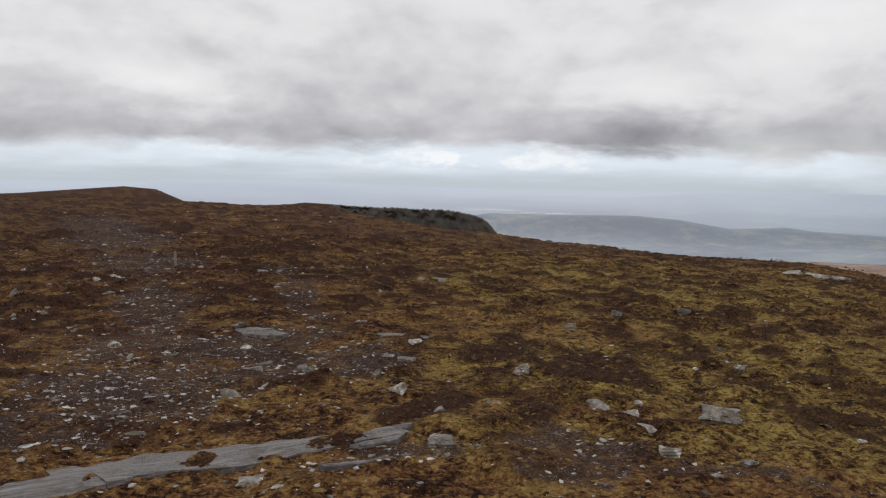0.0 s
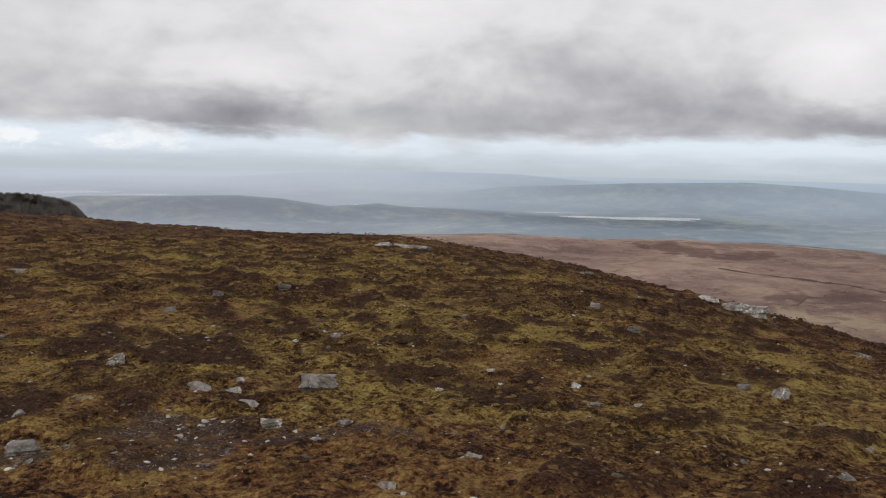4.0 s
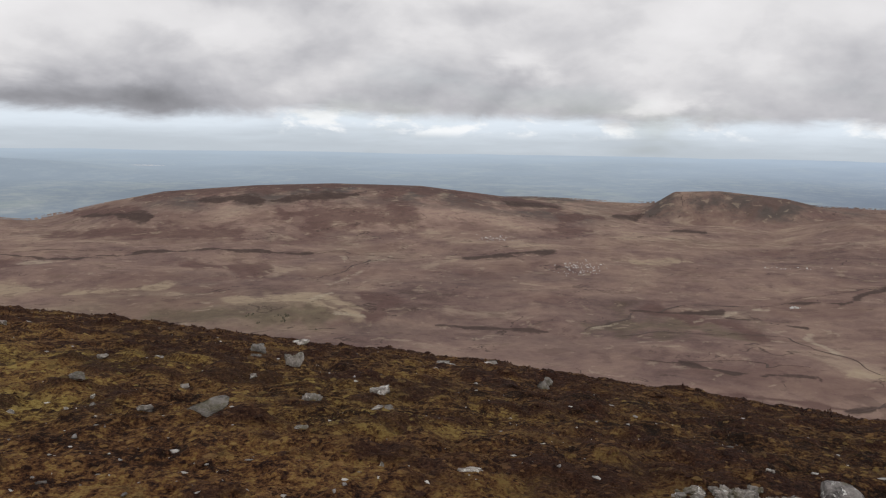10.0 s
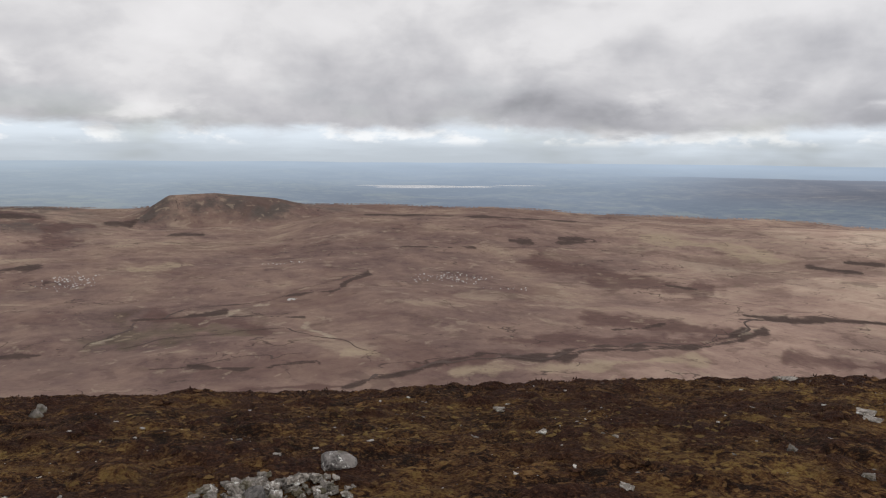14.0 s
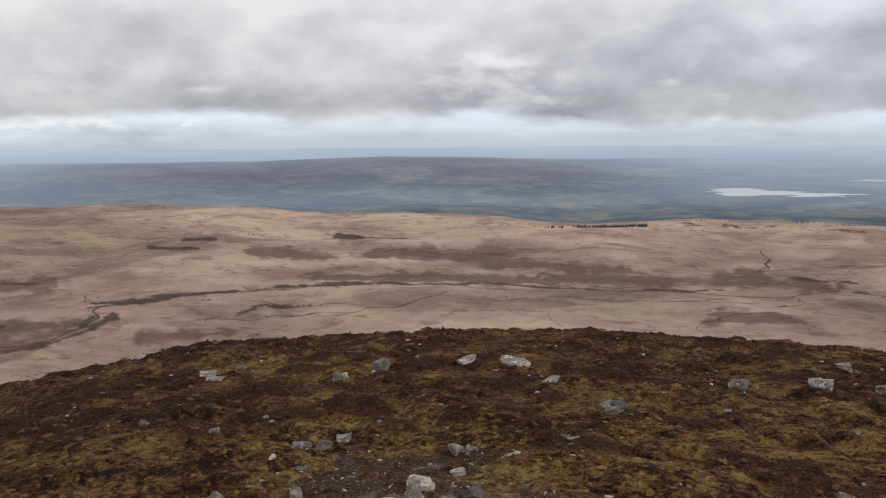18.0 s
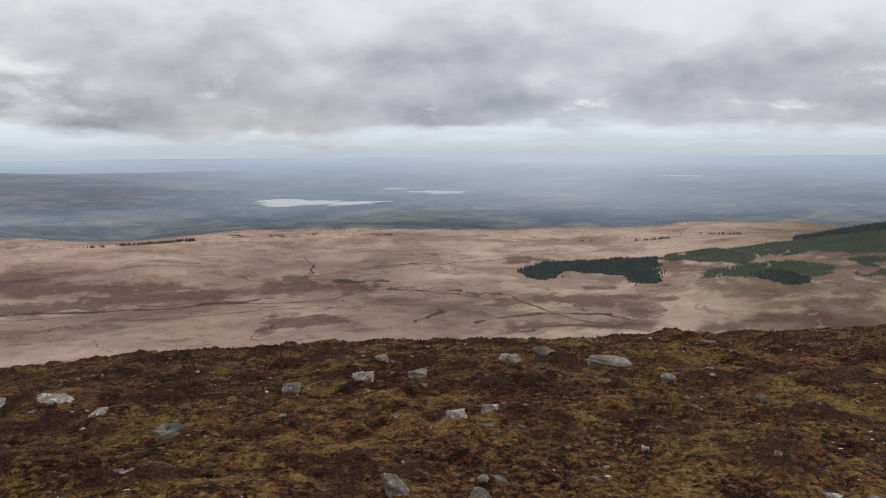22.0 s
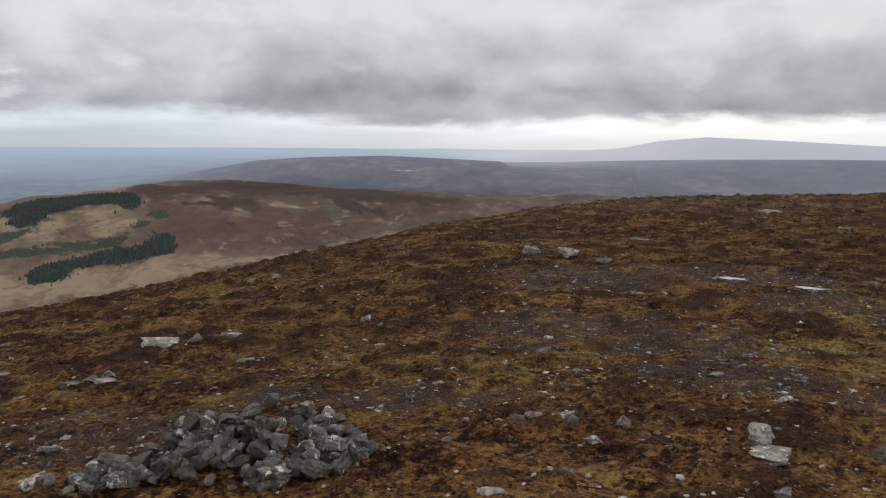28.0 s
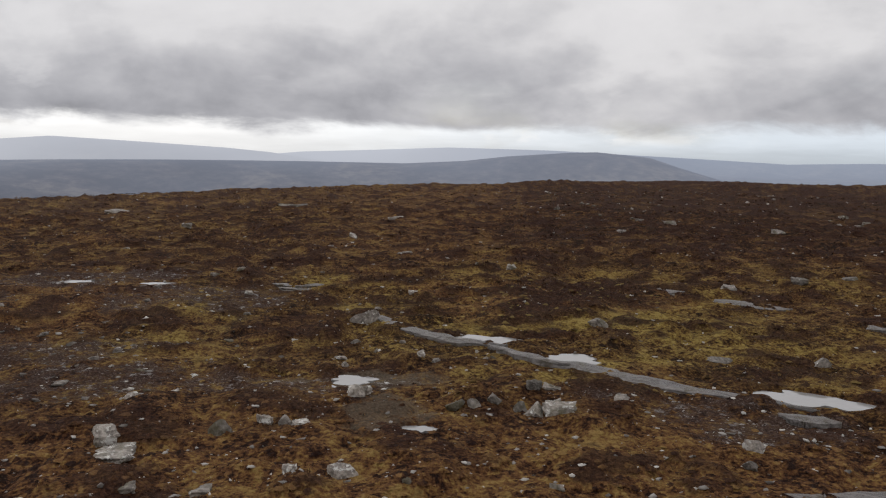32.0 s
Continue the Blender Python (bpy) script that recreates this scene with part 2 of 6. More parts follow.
def turf_colour(n, pos, loose=None):
    """Dark heather bushes, rusty sedge and yellow moss in patches; one pattern for the ground and what grows on it."""
    flat = n.vec("MULTIPLY", pos, (1.0, 1.0, 0.35))
    broad = n.noise(flat, 0.33, 3.0, 0.55)
    patch = n.noise(flat, 1.25, 4.0, 0.58, 0.4)
    clump = n.noise(flat, 4.4, 5.0, 0.62, 0.15)
    tuft = n.noise(flat, 15.0, 4.0, 0.6, 0.1)
    grain = n.noise(flat, 46.0, 3.0, 0.65)
    moss_here = n.add("ShaderNodeAttribute", attribute_name="moss").outputs["Fac"]
    rust_here = n.add("ShaderNodeAttribute", attribute_name="rust").outputs["Fac"]
    dark_here = n.add("ShaderNodeAttribute", attribute_name="dark").outputs["Fac"]
    bush_here = n.add("ShaderNodeAttribute", attribute_name="bush").outputs["Fac"]
    key = n.math("ADD", n.math("MULTIPLY", clump, 0.26), n.math("ADD", n.math("MULTIPLY", tuft, 0.36), n.math("MULTIPLY", broad, 0.12)))
    key = n.math("ADD", key, n.math("MULTIPLY", patch, 0.26))
    key = n.math("ADD", key, n.math("MULTIPLY", n.math("SUBTRACT", grain, 0.5), 0.34))
    key = n.math("ADD", key, n.math("SUBTRACT", n.math("MULTIPLY", moss_here, 0.02), n.math("MULTIPLY", dark_here, 0.010)))
    if loose is not None:
        key = n.math("ADD", key, n.math("MULTIPLY", n.math("SUBTRACT", loose, 0.5), 0.10))
    key = n.math("MULTIPLY_ADD", n.math("SUBTRACT", key, 0.50), 2.9, 0.515)
    plain = n.ramp(key, ((0.28, (0.019, 0.009, 0.006)), (0.42, (0.074, 0.033, 0.015)), (0.53, (0.142, 0.070, 0.028)), (0.64, (0.222, 0.131, 0.042)), (0.78, (0.350, 0.243, 0.079))))
    green = n.ramp(key, ((0.30, (0.024, 0.014, 0.006)), (0.44, (0.102, 0.053, 0.018)), (0.53, (0.195, 0.118, 0.032)), (0.62, (0.307, 0.211, 0.054)), (0.74, (0.445, 0.330, 0.099))))
    ruddy = n.ramp(key, ((0.28, (0.020, 0.009, 0.006)), (0.42, (0.096, 0.041, 0.019)), (0.53, (0.180, 0.087, 0.034)), (0.65, (0.262, 0.144, 0.048)), (0.78, (0.370, 0.244, 0.083))))
    col = n.mix(moss_here, plain, green)
    col = n.mix(rust_here, col, ruddy)
    old = n.ramp(key, ((0.30, (0.017, 0.009, 0.005)), (0.46, (0.074, 0.032, 0.015)), (0.56, (0.122, 0.061, 0.023)), (0.70, (0.191, 0.118, 0.038))))
    col = n.mix(n.span(dark_here, 0.0, 2.2, 0.0, 0.9, smooth=False), col, old)
    # heather bushes stand dark and reddish among the moss
    ragged = n.math("ADD", bush_here, n.math("ADD", n.math("MULTIPLY", n.math("SUBTRACT", clump, 0.5), 1.1), n.math("MULTIPLY", n.math("SUBTRACT", tuft, 0.5), 1.0)))
    ragged = n.math("ADD", ragged, n.math("MULTIPLY", n.math("SUBTRACT", patch, 0.5), 1.5))
    bush = n.span(ragged, -0.12, 0.26, 0.0, 0.92)
    twig = n.ramp(n.math("ADD", n.math("MULTIPLY", grain, 0.6), n.math("MULTIPLY", tuft, 0.4)), ((0.36, (0.010, 0.005, 0.004)), (0.53, (0.050, 0.021, 0.014)), (0.68, (0.135, 0.061, 0.034))))
    col = n.mix(bush, col, twig)
    # pale dry tips
    tips = n.span(n.noise(flat, 75.0, 2.0, 0.6), 0.60, 0.74, 0.0, 0.35)
    col = n.mix(tips, col, n.mix(moss_here, (0.26, 0.145, 0.070), (0.40, 0.32, 0.110)))
    return col, n.math("SUBTRACT", key, n.math("MULTIPLY", bush, 0.10)), grain


def turf_material():
    m, n = material("moorland_turf")
    pos = n.add("ShaderNodeNewGeometry").outputs["Position"]
    col, key, grain = turf_colour(n, pos)
    wet = n.add("ShaderNodeAttribute", attribute_name="wet").outputs["Fac"]
    ragged = n.math("ADD", wet, n.math("MULTIPLY", n.math("SUBTRACT", n.noise(pos, 4.5, 6.0, 0.75), 0.5), 3.4))
    bare = n.span(ragged, 0.55, 1.15, 0.0, 0.85)
    grit = n.noise(pos, 60.0, 3.0, 0.7)
    peat = n.ramp(grit, ((0.35, (0.030, 0.017, 0.013)), (0.50, (0.075, 0.045, 0.034)), (0.60, (0.130, 0.088, 0.072)), (0.66, (0.24, 0.195, 0.175)), (0.71, (0.55, 0.51, 0.48))))
    col = n.mix(bare, col, peat)
    sand = n.add("ShaderNodeAttribute", attribute_name="sand").outputs["Fac"]
    gritty = n.ramp(grit, ((0.3, (0.10, 0.075, 0.05)), (0.7, (0.26, 0.21, 0.15))))
    col = n.mix(n.span(n.math("ADD", sand, n.math("MULTIPLY", n.math("SUBTRACT", n.noise(pos, 9.0, 5.0, 0.75), 0.5), 2.2)), 0.5, 1.0, 0.0, 0.6), col, gritty)
    glint = n.math("MULTIPLY", bare, n.span(n.noise(pos, 11.0, 6.0, 0.72), 0.57, 0.62))
    rough = n.math("SUBTRACT", 0.95, n.math("MULTIPLY", glint, 0.75))
    relief = n.math("ADD", key, n.math("MULTIPLY", grain, 0.5))
    finish(n, col, rough, relief, 0.04, gloss=n.math("ADD", 0.08, n.math("MULTIPLY", glint, 0.9)))
    return m


def leaf_material():
    m, n = material("heather_sprigs")
    g = n.add("ShaderNodeNewGeometry")
    col, key, grain = turf_colour(n, g.outputs["Position"], g.outputs["Random Per Island"])
    shade = n.span(g.outputs["Random Per Island"], 0.0, 1.0, 0.6, 1.4, smooth=False)
    finish(n, n.vec("SCALE", col, scale=shade), 0.85, gloss=0.1)
    return m


def cushion_material():
    """Low cushions of moss, sedge and heather: each one leans towards straw, moss or dark twigs."""
    m, n = material("moss_cushions")
    g = n.add("ShaderNodeNewGeometry")
    one = g.outputs["Random Per Island"]
    col, key, grain = turf_colour(n, g.outputs["Position"], one)
    moss_here = n.add("ShaderNodeAttribute", attribute_name="moss").outputs["Fac"]
    col = n.mix(n.span(one, 0.66, 1.0, 0.0, 0.5), col, n.mix(moss_here, (0.25, 0.132, 0.055), (0.40, 0.305, 0.090)))
    col = n.mix(n.span(one, 0.0, 0.40, 0.62, 0.0), col, (0.026, 0.011, 0.008))
    finish(n, col, 0.9, n.math("ADD", grain, key), 0.02, gloss=0.1)
    return m


def stone_material(name, dark, light, lichen=0.5):
    m, n = material(name)
    t = n.add("ShaderNodeTexCoord").outputs["Object"]
    rnd = n.add("ShaderNodeObjectInfo").outputs["Random"]
    shift = n.vec("ADD", n.add("ShaderNodeNewGeometry").outputs["Position"], n.vec("SCALE", (7.0, 3.0, 5.0), scale=rnd))
    stain = n.noise(shift, 13.0, 5.0, 0.65, 0.3)
    fleck = n.noise(shift, 42.0, 4.0, 0.65)
    bed = n.noise(n.vec("MULTIPLY", shift, (4.0, 4.0, 26.0)), 1.0, 3.0, 0.6)
    col = n.mix(n.span(stain, 0.32, 0.68), dark, light)
    col = n.mix(n.span(fleck, 0.40, 0.70, 0.0, 0.6), col, tuple(v * 1.6 for v in light))
    col = n.mix(n.span(n.noise(shift, 4.0, 3.0, 0.6), 0.45, 0.7, 0.0, 0.55), col, tuple(v * 0.7 for v in dark))
    col = n.vec("SCALE", col, scale=n.span(rnd, 0.0, 1.0, 0.72, 1.75, smooth=False))
    spots = n.span(n.math("ADD", n.noise(shift, 17.0, 5.0, 0.7), n.math("MULTIPLY", n.math("SUBTRACT", rnd, 0.5), 0.16)), 0.72 - 0.12 * lichen, 0.76 - 0.12 * lichen)
    col = n.mix(spots, col, (0.74, 0.72, 0.67))
    green = n.span(n.noise(shift, 5.0, 4.0, 0.6), 0.50, 0.64, 0.0, 0.7)
    col = n.mix(green, col, (0.085, 0.070, 0.028))
    finish(n, col, n.span(stain, 0.3, 0.7, 0.55, 0.85), n.math("ADD", fleck, n.math("MULTIPLY", bed, 0.8)), 0.022, gloss=0.3)
    return m


def moor_material():
    m, n = material("blanket_bog")
    pos = n.add("ShaderNodeNewGeometry").outputs["Position"]

    def field(name):
        return n.add("ShaderNodeAttribute", attribute_name=name).outputs["Fac"]

    broad = n.noise(pos, 0.0022, 4.0, 0.55, 0.2)
    streak = n.noise(pos, 0.0075, 7.0, 0.66, 0.25)
    fine = n.noise(pos, 0.05, 5.0, 0.68)
    speck = n.noise(pos, 0.22, 3.0, 0.7)
    key = n.math("ADD", n.math("MULTIPLY", streak, 0.6), n.math("ADD", n.math("MULTIPLY", broad, 0.35), n.math("MULTIPLY", n.math("SUBTRACT", fine, 0.5), 0.22)))
    key = n.math("MULTIPLY_ADD", n.math("SUBTRACT", key, 0.475), 0.9, 0.49)
    key = n.math("ADD", key, n.math("MULTIPLY", n.math("SUBTRACT", speck, 0.5), 0.10))
    pale = field("pale")
    key = n.math("ADD", key, n.math("MULTIPLY", pale, 0.06))
    brown = n.ramp(key, ((0.33, (0.096, 0.062, 0.054)), (0.43, (0.184, 0.121, 0.104)), (0.50, (0.248, 0.166, 0.135)), (0.57, (0.310, 0.218, 0.165)), (0.68, (0.42, 0.33, 0.24))))
    # tawny grass, its colour raised to carry sunlight and haze over the pale moor
    tawny = n.ramp(key, ((0.33, (0.17, 0.100, 0.078)), (0.43, (0.370, 0.248, 0.198)), (0.52, (0.500, 0.352, 0.275)), (0.60, (0.58, 0.434, 0.334)), (0.70, (0.64, 0.52, 0.395))))
    col = n.mix(pale, brown, tawny)
    lush = n.ramp(key, ((0.35, (0.060, 0.056, 0.034)), (0.47, (0.145, 0.132, 0.078)), (0.57, (0.25, 0.22, 0.13)), (0.68, (0.38, 0.32, 0.19))))
    col = n.mix(field("grass"), col, lush)
    dark = field("dark")
    heath = n.math("MULTIPLY", dark, n.span(n.noise(pos, 0.006, 5.0, 0.65), 0.36, 0.58))
    col = n.mix(heath, col, n.mix(fine, (0.070, 0.058, 0.053), (0.150, 0.122, 0.106)))
    # ragged edges for every patch of growth
    rag = n.math("MULTIPLY", n.math("SUBTRACT", n.noise(pos, 0.016, 7.0, 0.68, 0.4), 0.5), 3.0)
    crumb = n.math("MULTIPLY", n.math("SUBTRACT", n.noise(pos, 0.06, 5.0, 0.72), 0.5), 2.2)
    rag = n.math("ADD", rag, n.math("MULTIPLY", crumb, 0.5))
    # small stands of heather all over the bog
    stand = n.math("ADD", n.noise(pos, 0.0058, 6.0, 0.62, 0.6), n.math("MULTIPLY", n.math("SUBTRACT", broad, 0.5), 0.35))
    col = n.mix(n.span(stand, 0.51, 0.62, 0.0, 0.50), col, n.mix(fine, (0.118, 0.071, 0.060), (0.225, 0.140, 0.115)))
    lawn = n.noise(n.vec("ADD", pos, (900.0, 300.0, 0.0)), 0.0072, 6.0, 0.64, 0.5)
    col = n.mix(n.span(lawn, 0.58, 0.68, 0.0, 0.45), col, n.mix(fine, (0.34, 0.255, 0.185), (0.52, 0.415, 0.30)))
    col = n.mix(n.span(n.math("ADD", field("flush"), rag), 0.15, 1.2, 0.0, 0.60), col, n.mix(fine, (0.075, 0.064, 0.042), (0.165, 0.135, 0.085)))
    col = n.mix(n.span(n.math("ADD", field("sward"), rag), 0.35, 1.1, 0.0, 0.70), col, n.mix(fine, (0.33, 0.25, 0.168), (0.50, 0.40, 0.275)))
    # heather strokes, darkened beyond the plant's tone to paint shade on the slopes
    col = n.mix(n.span(n.math("ADD", field("heather"), n.math("MULTIPLY", rag, 0.8)), 0.06, 0.90, 0.0, 0.78), col, n.mix(fine, (0.080, 0.046, 0.041), (0.170, 0.100, 0.086)))
    # fine streaks of heather and bleached grass
    col = n.mix(n.span(n.noise(pos, 0.021, 5.0, 0.6, 0.5), 0.585, 0.64, 0.0, 0.45), col, n.mix(fine, (0.085, 0.054, 0.048), (0.165, 0.108, 0.090)))
    col = n.mix(n.span(n.noise(n.vec("ADD", pos, (400.0, 700.0, 0.0)), 0.03, 5.0, 0.6, 0.5), 0.60, 0.66, 0.0, 0.40), col, n.mix(fine, (0.33, 0.255, 0.185), (0.50, 0.40, 0.29)))
    # peat drains and stream cuts: thin dark winding lines, broken here and there
    for scale, thin, gap in ((0.0042, 0.006, 0.55), (0.0098, 0.008, 0.60)):
        vein = n.math("ABSOLUTE", n.math("SUBTRACT", n.noise(pos, scale, 5.0, 0.55, 0.3), 0.5))
        broken = n.span(n.noise(pos, scale * 2.7, 3.0, 0.6), gap - 0.06, gap + 0.04)
        col = n.mix(n.math("MULTIPLY", n.span(vein, 0.0, thin, 0.7, 0.0), broken), col, (0.050, 0.036, 0.032))
    col = n.mix(n.span(n.math("ADD", field("cut"), n.math("ADD", n.math("MULTIPLY", crumb, 0.6), n.math("MULTIPLY", rag, 0.2))), 0.22, 0.85, 0.0, 0.93), col, n.mix(fine, (0.046, 0.032, 0.029), (0.105, 0.072, 0.060)))
    col = n.mix(n.span(n.math("ADD", field("gravel"), crumb), 0.55, 1.25, 0.0, 0.62), col, n.mix(fine, (0.38, 0.31, 0.225), (0.58, 0.50, 0.37)))
    finish(n, col, 0.95, n.math("ADD", streak, n.math("MULTIPLY", fine, 0.4)), 3.5, gloss=0.05)
    return m


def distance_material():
    """Lowland and hills many kilometres off. Their haze is painted on as emission, stronger with distance."""
    m, n = material("painted_haze_distance")
    pos = n.add("ShaderNodeNewGeometry").outputs["Position"]
    away = n.add("ShaderNodeVectorMath", operation="LENGTH")
    n.link(pos, away.inputs[0])
    far = away.outputs["Value"]
    cells = n.add("ShaderNodeTexVoronoi", feature="F1")
    n.link(n.vec("MULTIPLY", pos, (1.0, 1.0, 0.0)), cells.inputs["Vector"])
    cells.inputs["Scale"].default_value = 0.014
    patch = n.noise(pos, 0.0035, 6.0, 0.65, 0.8)
    fine = n.noise(pos, 0.022, 4.0, 0.65)
    key = n.math("ADD", n.math("MULTIPLY", patch, 0.65), n.math("MULTIPLY", fine, 0.35))
    key = n.math("MULTIPLY_ADD", n.math("SUBTRACT", key, 0.5), 1.9, 0.475)
    land_col = n.ramp(key, ((0.34, (0.035, 0.042, 0.055)), (0.46, (0.066, 0.075, 0.085)), (0.56, (0.11, 0.115, 0.105)), (0.68, (0.18, 0.175, 0.135)), (0.82, (0.30, 0.28, 0.22))))
    sepc = n.add("ShaderNodeSeparateColor")
    n.link(cells.outputs["Color"], sepc.inputs[0])
    field = n.math("MULTIPLY", n.span(sepc.outputs[0], 0.62, 0.9, 0.0, 0.35), n.span(key, 0.44, 0.58))
    land_col = n.mix(field, land_col, (0.21, 0.23, 0.12))
    heath = n.add("ShaderNodeAttribute", attribute_name="heath").outputs["Fac"]
    heath_col = n.ramp(key, ((0.36, (0.045, 0.040, 0.048)), (0.55, (0.095, 0.080, 0.082)), (0.7, (0.17, 0.145, 0.125))))
    land_col = n.mix(heath, land_col, heath_col)
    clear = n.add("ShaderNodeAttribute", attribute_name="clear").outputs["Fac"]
    painted_mist = n.add("ShaderNodeAttribute", attribute_name="painted_mist").outputs["Fac"]
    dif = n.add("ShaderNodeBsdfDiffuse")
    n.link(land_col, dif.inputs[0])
    # a glow mixed over the land's own colour paints the haze
    haze_glow = n.add("ShaderNodeEmission")
    haze_col = n.mix(n.span(far, 2400.0, 4700.0), (0.35, 0.42, 0.53), (0.44, 0.53, 0.65))
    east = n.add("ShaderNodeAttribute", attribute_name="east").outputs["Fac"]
    haze_col = n.mix(east, haze_col, (0.445, 0.525, 0.61))
    haze_col = n.mix(heath, haze_col, (0.375, 0.42, 0.52))
    n.link(n.mix(painted_mist, haze_col, (0.57, 0.59, 0.65)), haze_glow.inputs[0])
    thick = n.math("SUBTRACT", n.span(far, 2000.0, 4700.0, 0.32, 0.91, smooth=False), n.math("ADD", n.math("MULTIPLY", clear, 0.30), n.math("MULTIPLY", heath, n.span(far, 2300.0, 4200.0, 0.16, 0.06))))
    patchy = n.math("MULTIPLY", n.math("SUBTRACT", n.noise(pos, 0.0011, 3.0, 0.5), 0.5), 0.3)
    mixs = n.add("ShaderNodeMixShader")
    n.link(n.math("ADD", n.math("ADD", thick, patchy), n.math("MULTIPLY", painted_mist, 0.22)), mixs.inputs[0])
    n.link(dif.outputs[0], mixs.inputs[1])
    n.link(haze_glow.outputs[0], mixs.inputs[2])
    out = n.add("ShaderNodeOutputMaterial")
    n.link(mixs.outputs[0], out.inputs[0])
    return m


def water_material(name, tint, rough):
    m, n = material(name)
    pos = n.add("ShaderNodeNewGeometry").outputs["Position"]
    finish(n, tint, rough, n.noise(pos, 14.0, 2.0, 0.5), 0.002, gloss=1.0)
    return m


def plain_material(name, dark, light, scale, rough=0.95):
    m, n = material(name)
    g = n.add("ShaderNodeNewGeometry")
    k = n.math("ADD", n.math("MULTIPLY", n.noise(g.outputs["Position"], scale, 4.0, 0.6), 0.6), n.math("MULTIPLY", g.outputs["Random Per Island"], 0.4))
    finish(n, n.ramp(k, ((0.3, dark), (0.72, light))), rough, gloss=0.08)
    return m


def bedrock_material():
    """Wet grey bedrock, its bedding running along the strike of the ribs."""
    m, n = material("bedrock")
    pos = n.add("ShaderNodeNewGeometry").outputs["Position"]
    turn = n.add("ShaderNodeVectorRotate", rotation_type="Z_AXIS")
    n.link(pos, turn.inputs["Vector"])
    turn.inputs["Angle"].default_value = -0.57
    along = n.vec("MULTIPLY", turn.outputs[0], (1.2, 14.0, 14.0))
    bed = n.noise(along, 1.6, 6.0, 0.65, 0.4)
    line = n.noise(along, 6.0, 4.0, 0.6)
    fleck = n.noise(pos, 38.0, 4.0, 0.65)
    col = n.ramp(n.math("ADD", n.math("MULTIPLY", bed, 0.7), n.math("MULTIPLY", line, 0.3)), ((0.38, (0.030, 0.024, 0.021)), (0.46, (0.105, 0.092, 0.084)), (0.53, (0.180, 0.160, 0.148)), (0.64, (0.32, 0.295, 0.275))))
    col = n.mix(n.span(fleck, 0.5, 0.75, 0.0, 0.5), col, (0.30, 0.28, 0.26))
    col = n.mix(n.span(n.noise(pos, 6.0, 5.0, 0.65), 0.53, 0.62, 0.0, 0.75), col, (0.075, 0.055, 0.026))
    finish(n, col, n.span(bed, 0.35, 0.65, 0.30, 0.6), n.math("ADD", bed, n.math("MULTIPLY", fleck, 0.35)), 0.03, gloss=0.45)
    return m


TURF = turf_material()
SPRIG = leaf_material()
CUSHION = cushion_material()
ROCK = stone_material("weathered_sandstone", (0.072, 0.060, 0.050), (0.30, 0.268, 0.234), 0.95)
CAIRN = stone_material("dark_pile_stone", (0.038, 0.033, 0.031), (0.175, 0.158, 0.145), 0.85)
SLAB = bedrock_material()
PEBBLE = plain_material("pale_pebbles", (0.11, 0.095, 0.082), (0.68, 0.64, 0.59), 9.0, 0.45)
MOOR = moor_material()
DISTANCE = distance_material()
# pale base: grit under shallow water, plus sky glare put into the colour
PUDDLE = water_material("rain_puddle", (0.32, 0.31, 0.30), 0.03)
LOUGH = water_material("lough_water", (0.42, 0.46, 0.50), 0.2)
SCRUB = plain_material("dark_scrub", (0.045, 0.046, 0.034), (0.095, 0.092, 0.060), 0.04)
# both conifer colours are lightened to carry the haze over the far hillside
SPRUCE = plain_material("spruce", (0.066, 0.082, 0.080), (0.112, 0.132, 0.124), 0.03)
SAPLING = plain_material("young_spruce", (0.105, 0.130, 0.105), (0.170, 0.195, 0.150), 0.02)
PEAT_BED = plain_material("peat_stream_bed", (0.060, 0.043, 0.038), (0.150, 0.108, 0.092), 0.05)
CRAG = stone_material("dark_crag", (0.024, 0.020, 0.018), (0.075, 0.066, 0.058), -0.6)
PALE = plain_material("pale_boulder", (0.42, 0.40, 0.37), (0.66, 0.64, 0.60), 0.3)
WOOD = plain_material("grey_stake_wood", (0.16, 0.14, 0.12), (0.3, 0.27, 0.23), 30.0)


# ---- lie of the land: bearings in degrees to the left of the first view, heights in metres over the summit ----
EYE = 1.6
EDGE_STEP = 8.0
EDGE = [-1.73, -1.73, -1.95, -2.3, -2.62, -3.06, -3.46, -3.83, -4.91, -6.28, -7.89, -9.35, -10.67, -11.75, -12.72, -13.12, -13.25,
        -13.31, -13.35, -13.39, -13.47, -13.59, -13.77, -14.57, -15.44, -16.15, -16.22, -16.06, -15.78, -15.04, -14.23, -13.3,
        -11.96, -10.73, -9.07, -7.51, -6.08, -4.89, -4.82, -4.37, -3.68, -2.3, -2.02, -1.53, -1.6, -1.73]


def bearing_table(text):
    rows = np.array([[float(v) for v in p.split(",")] for p in text.split()])
    return rows[np.argsort(rows[:, 0])]


def hermite(x, lo, hi):
    k = np.clip((x - lo) / (hi - lo), 0, 1)
    return k * k * (3 - 2 * k)


def lattice(ix, iy, seed):
    h = (ix.astype(np.int64) * 374761393 + iy.astype(np.int64) * 668265263 + seed * 974711) & 0x7FFFFFFF
    h = ((h ^ (h >> 13)) * 1274126177) & 0x7FFFFFFF
    return ((h ^ (h >> 16)) & 0xFFFF) / 65535.0


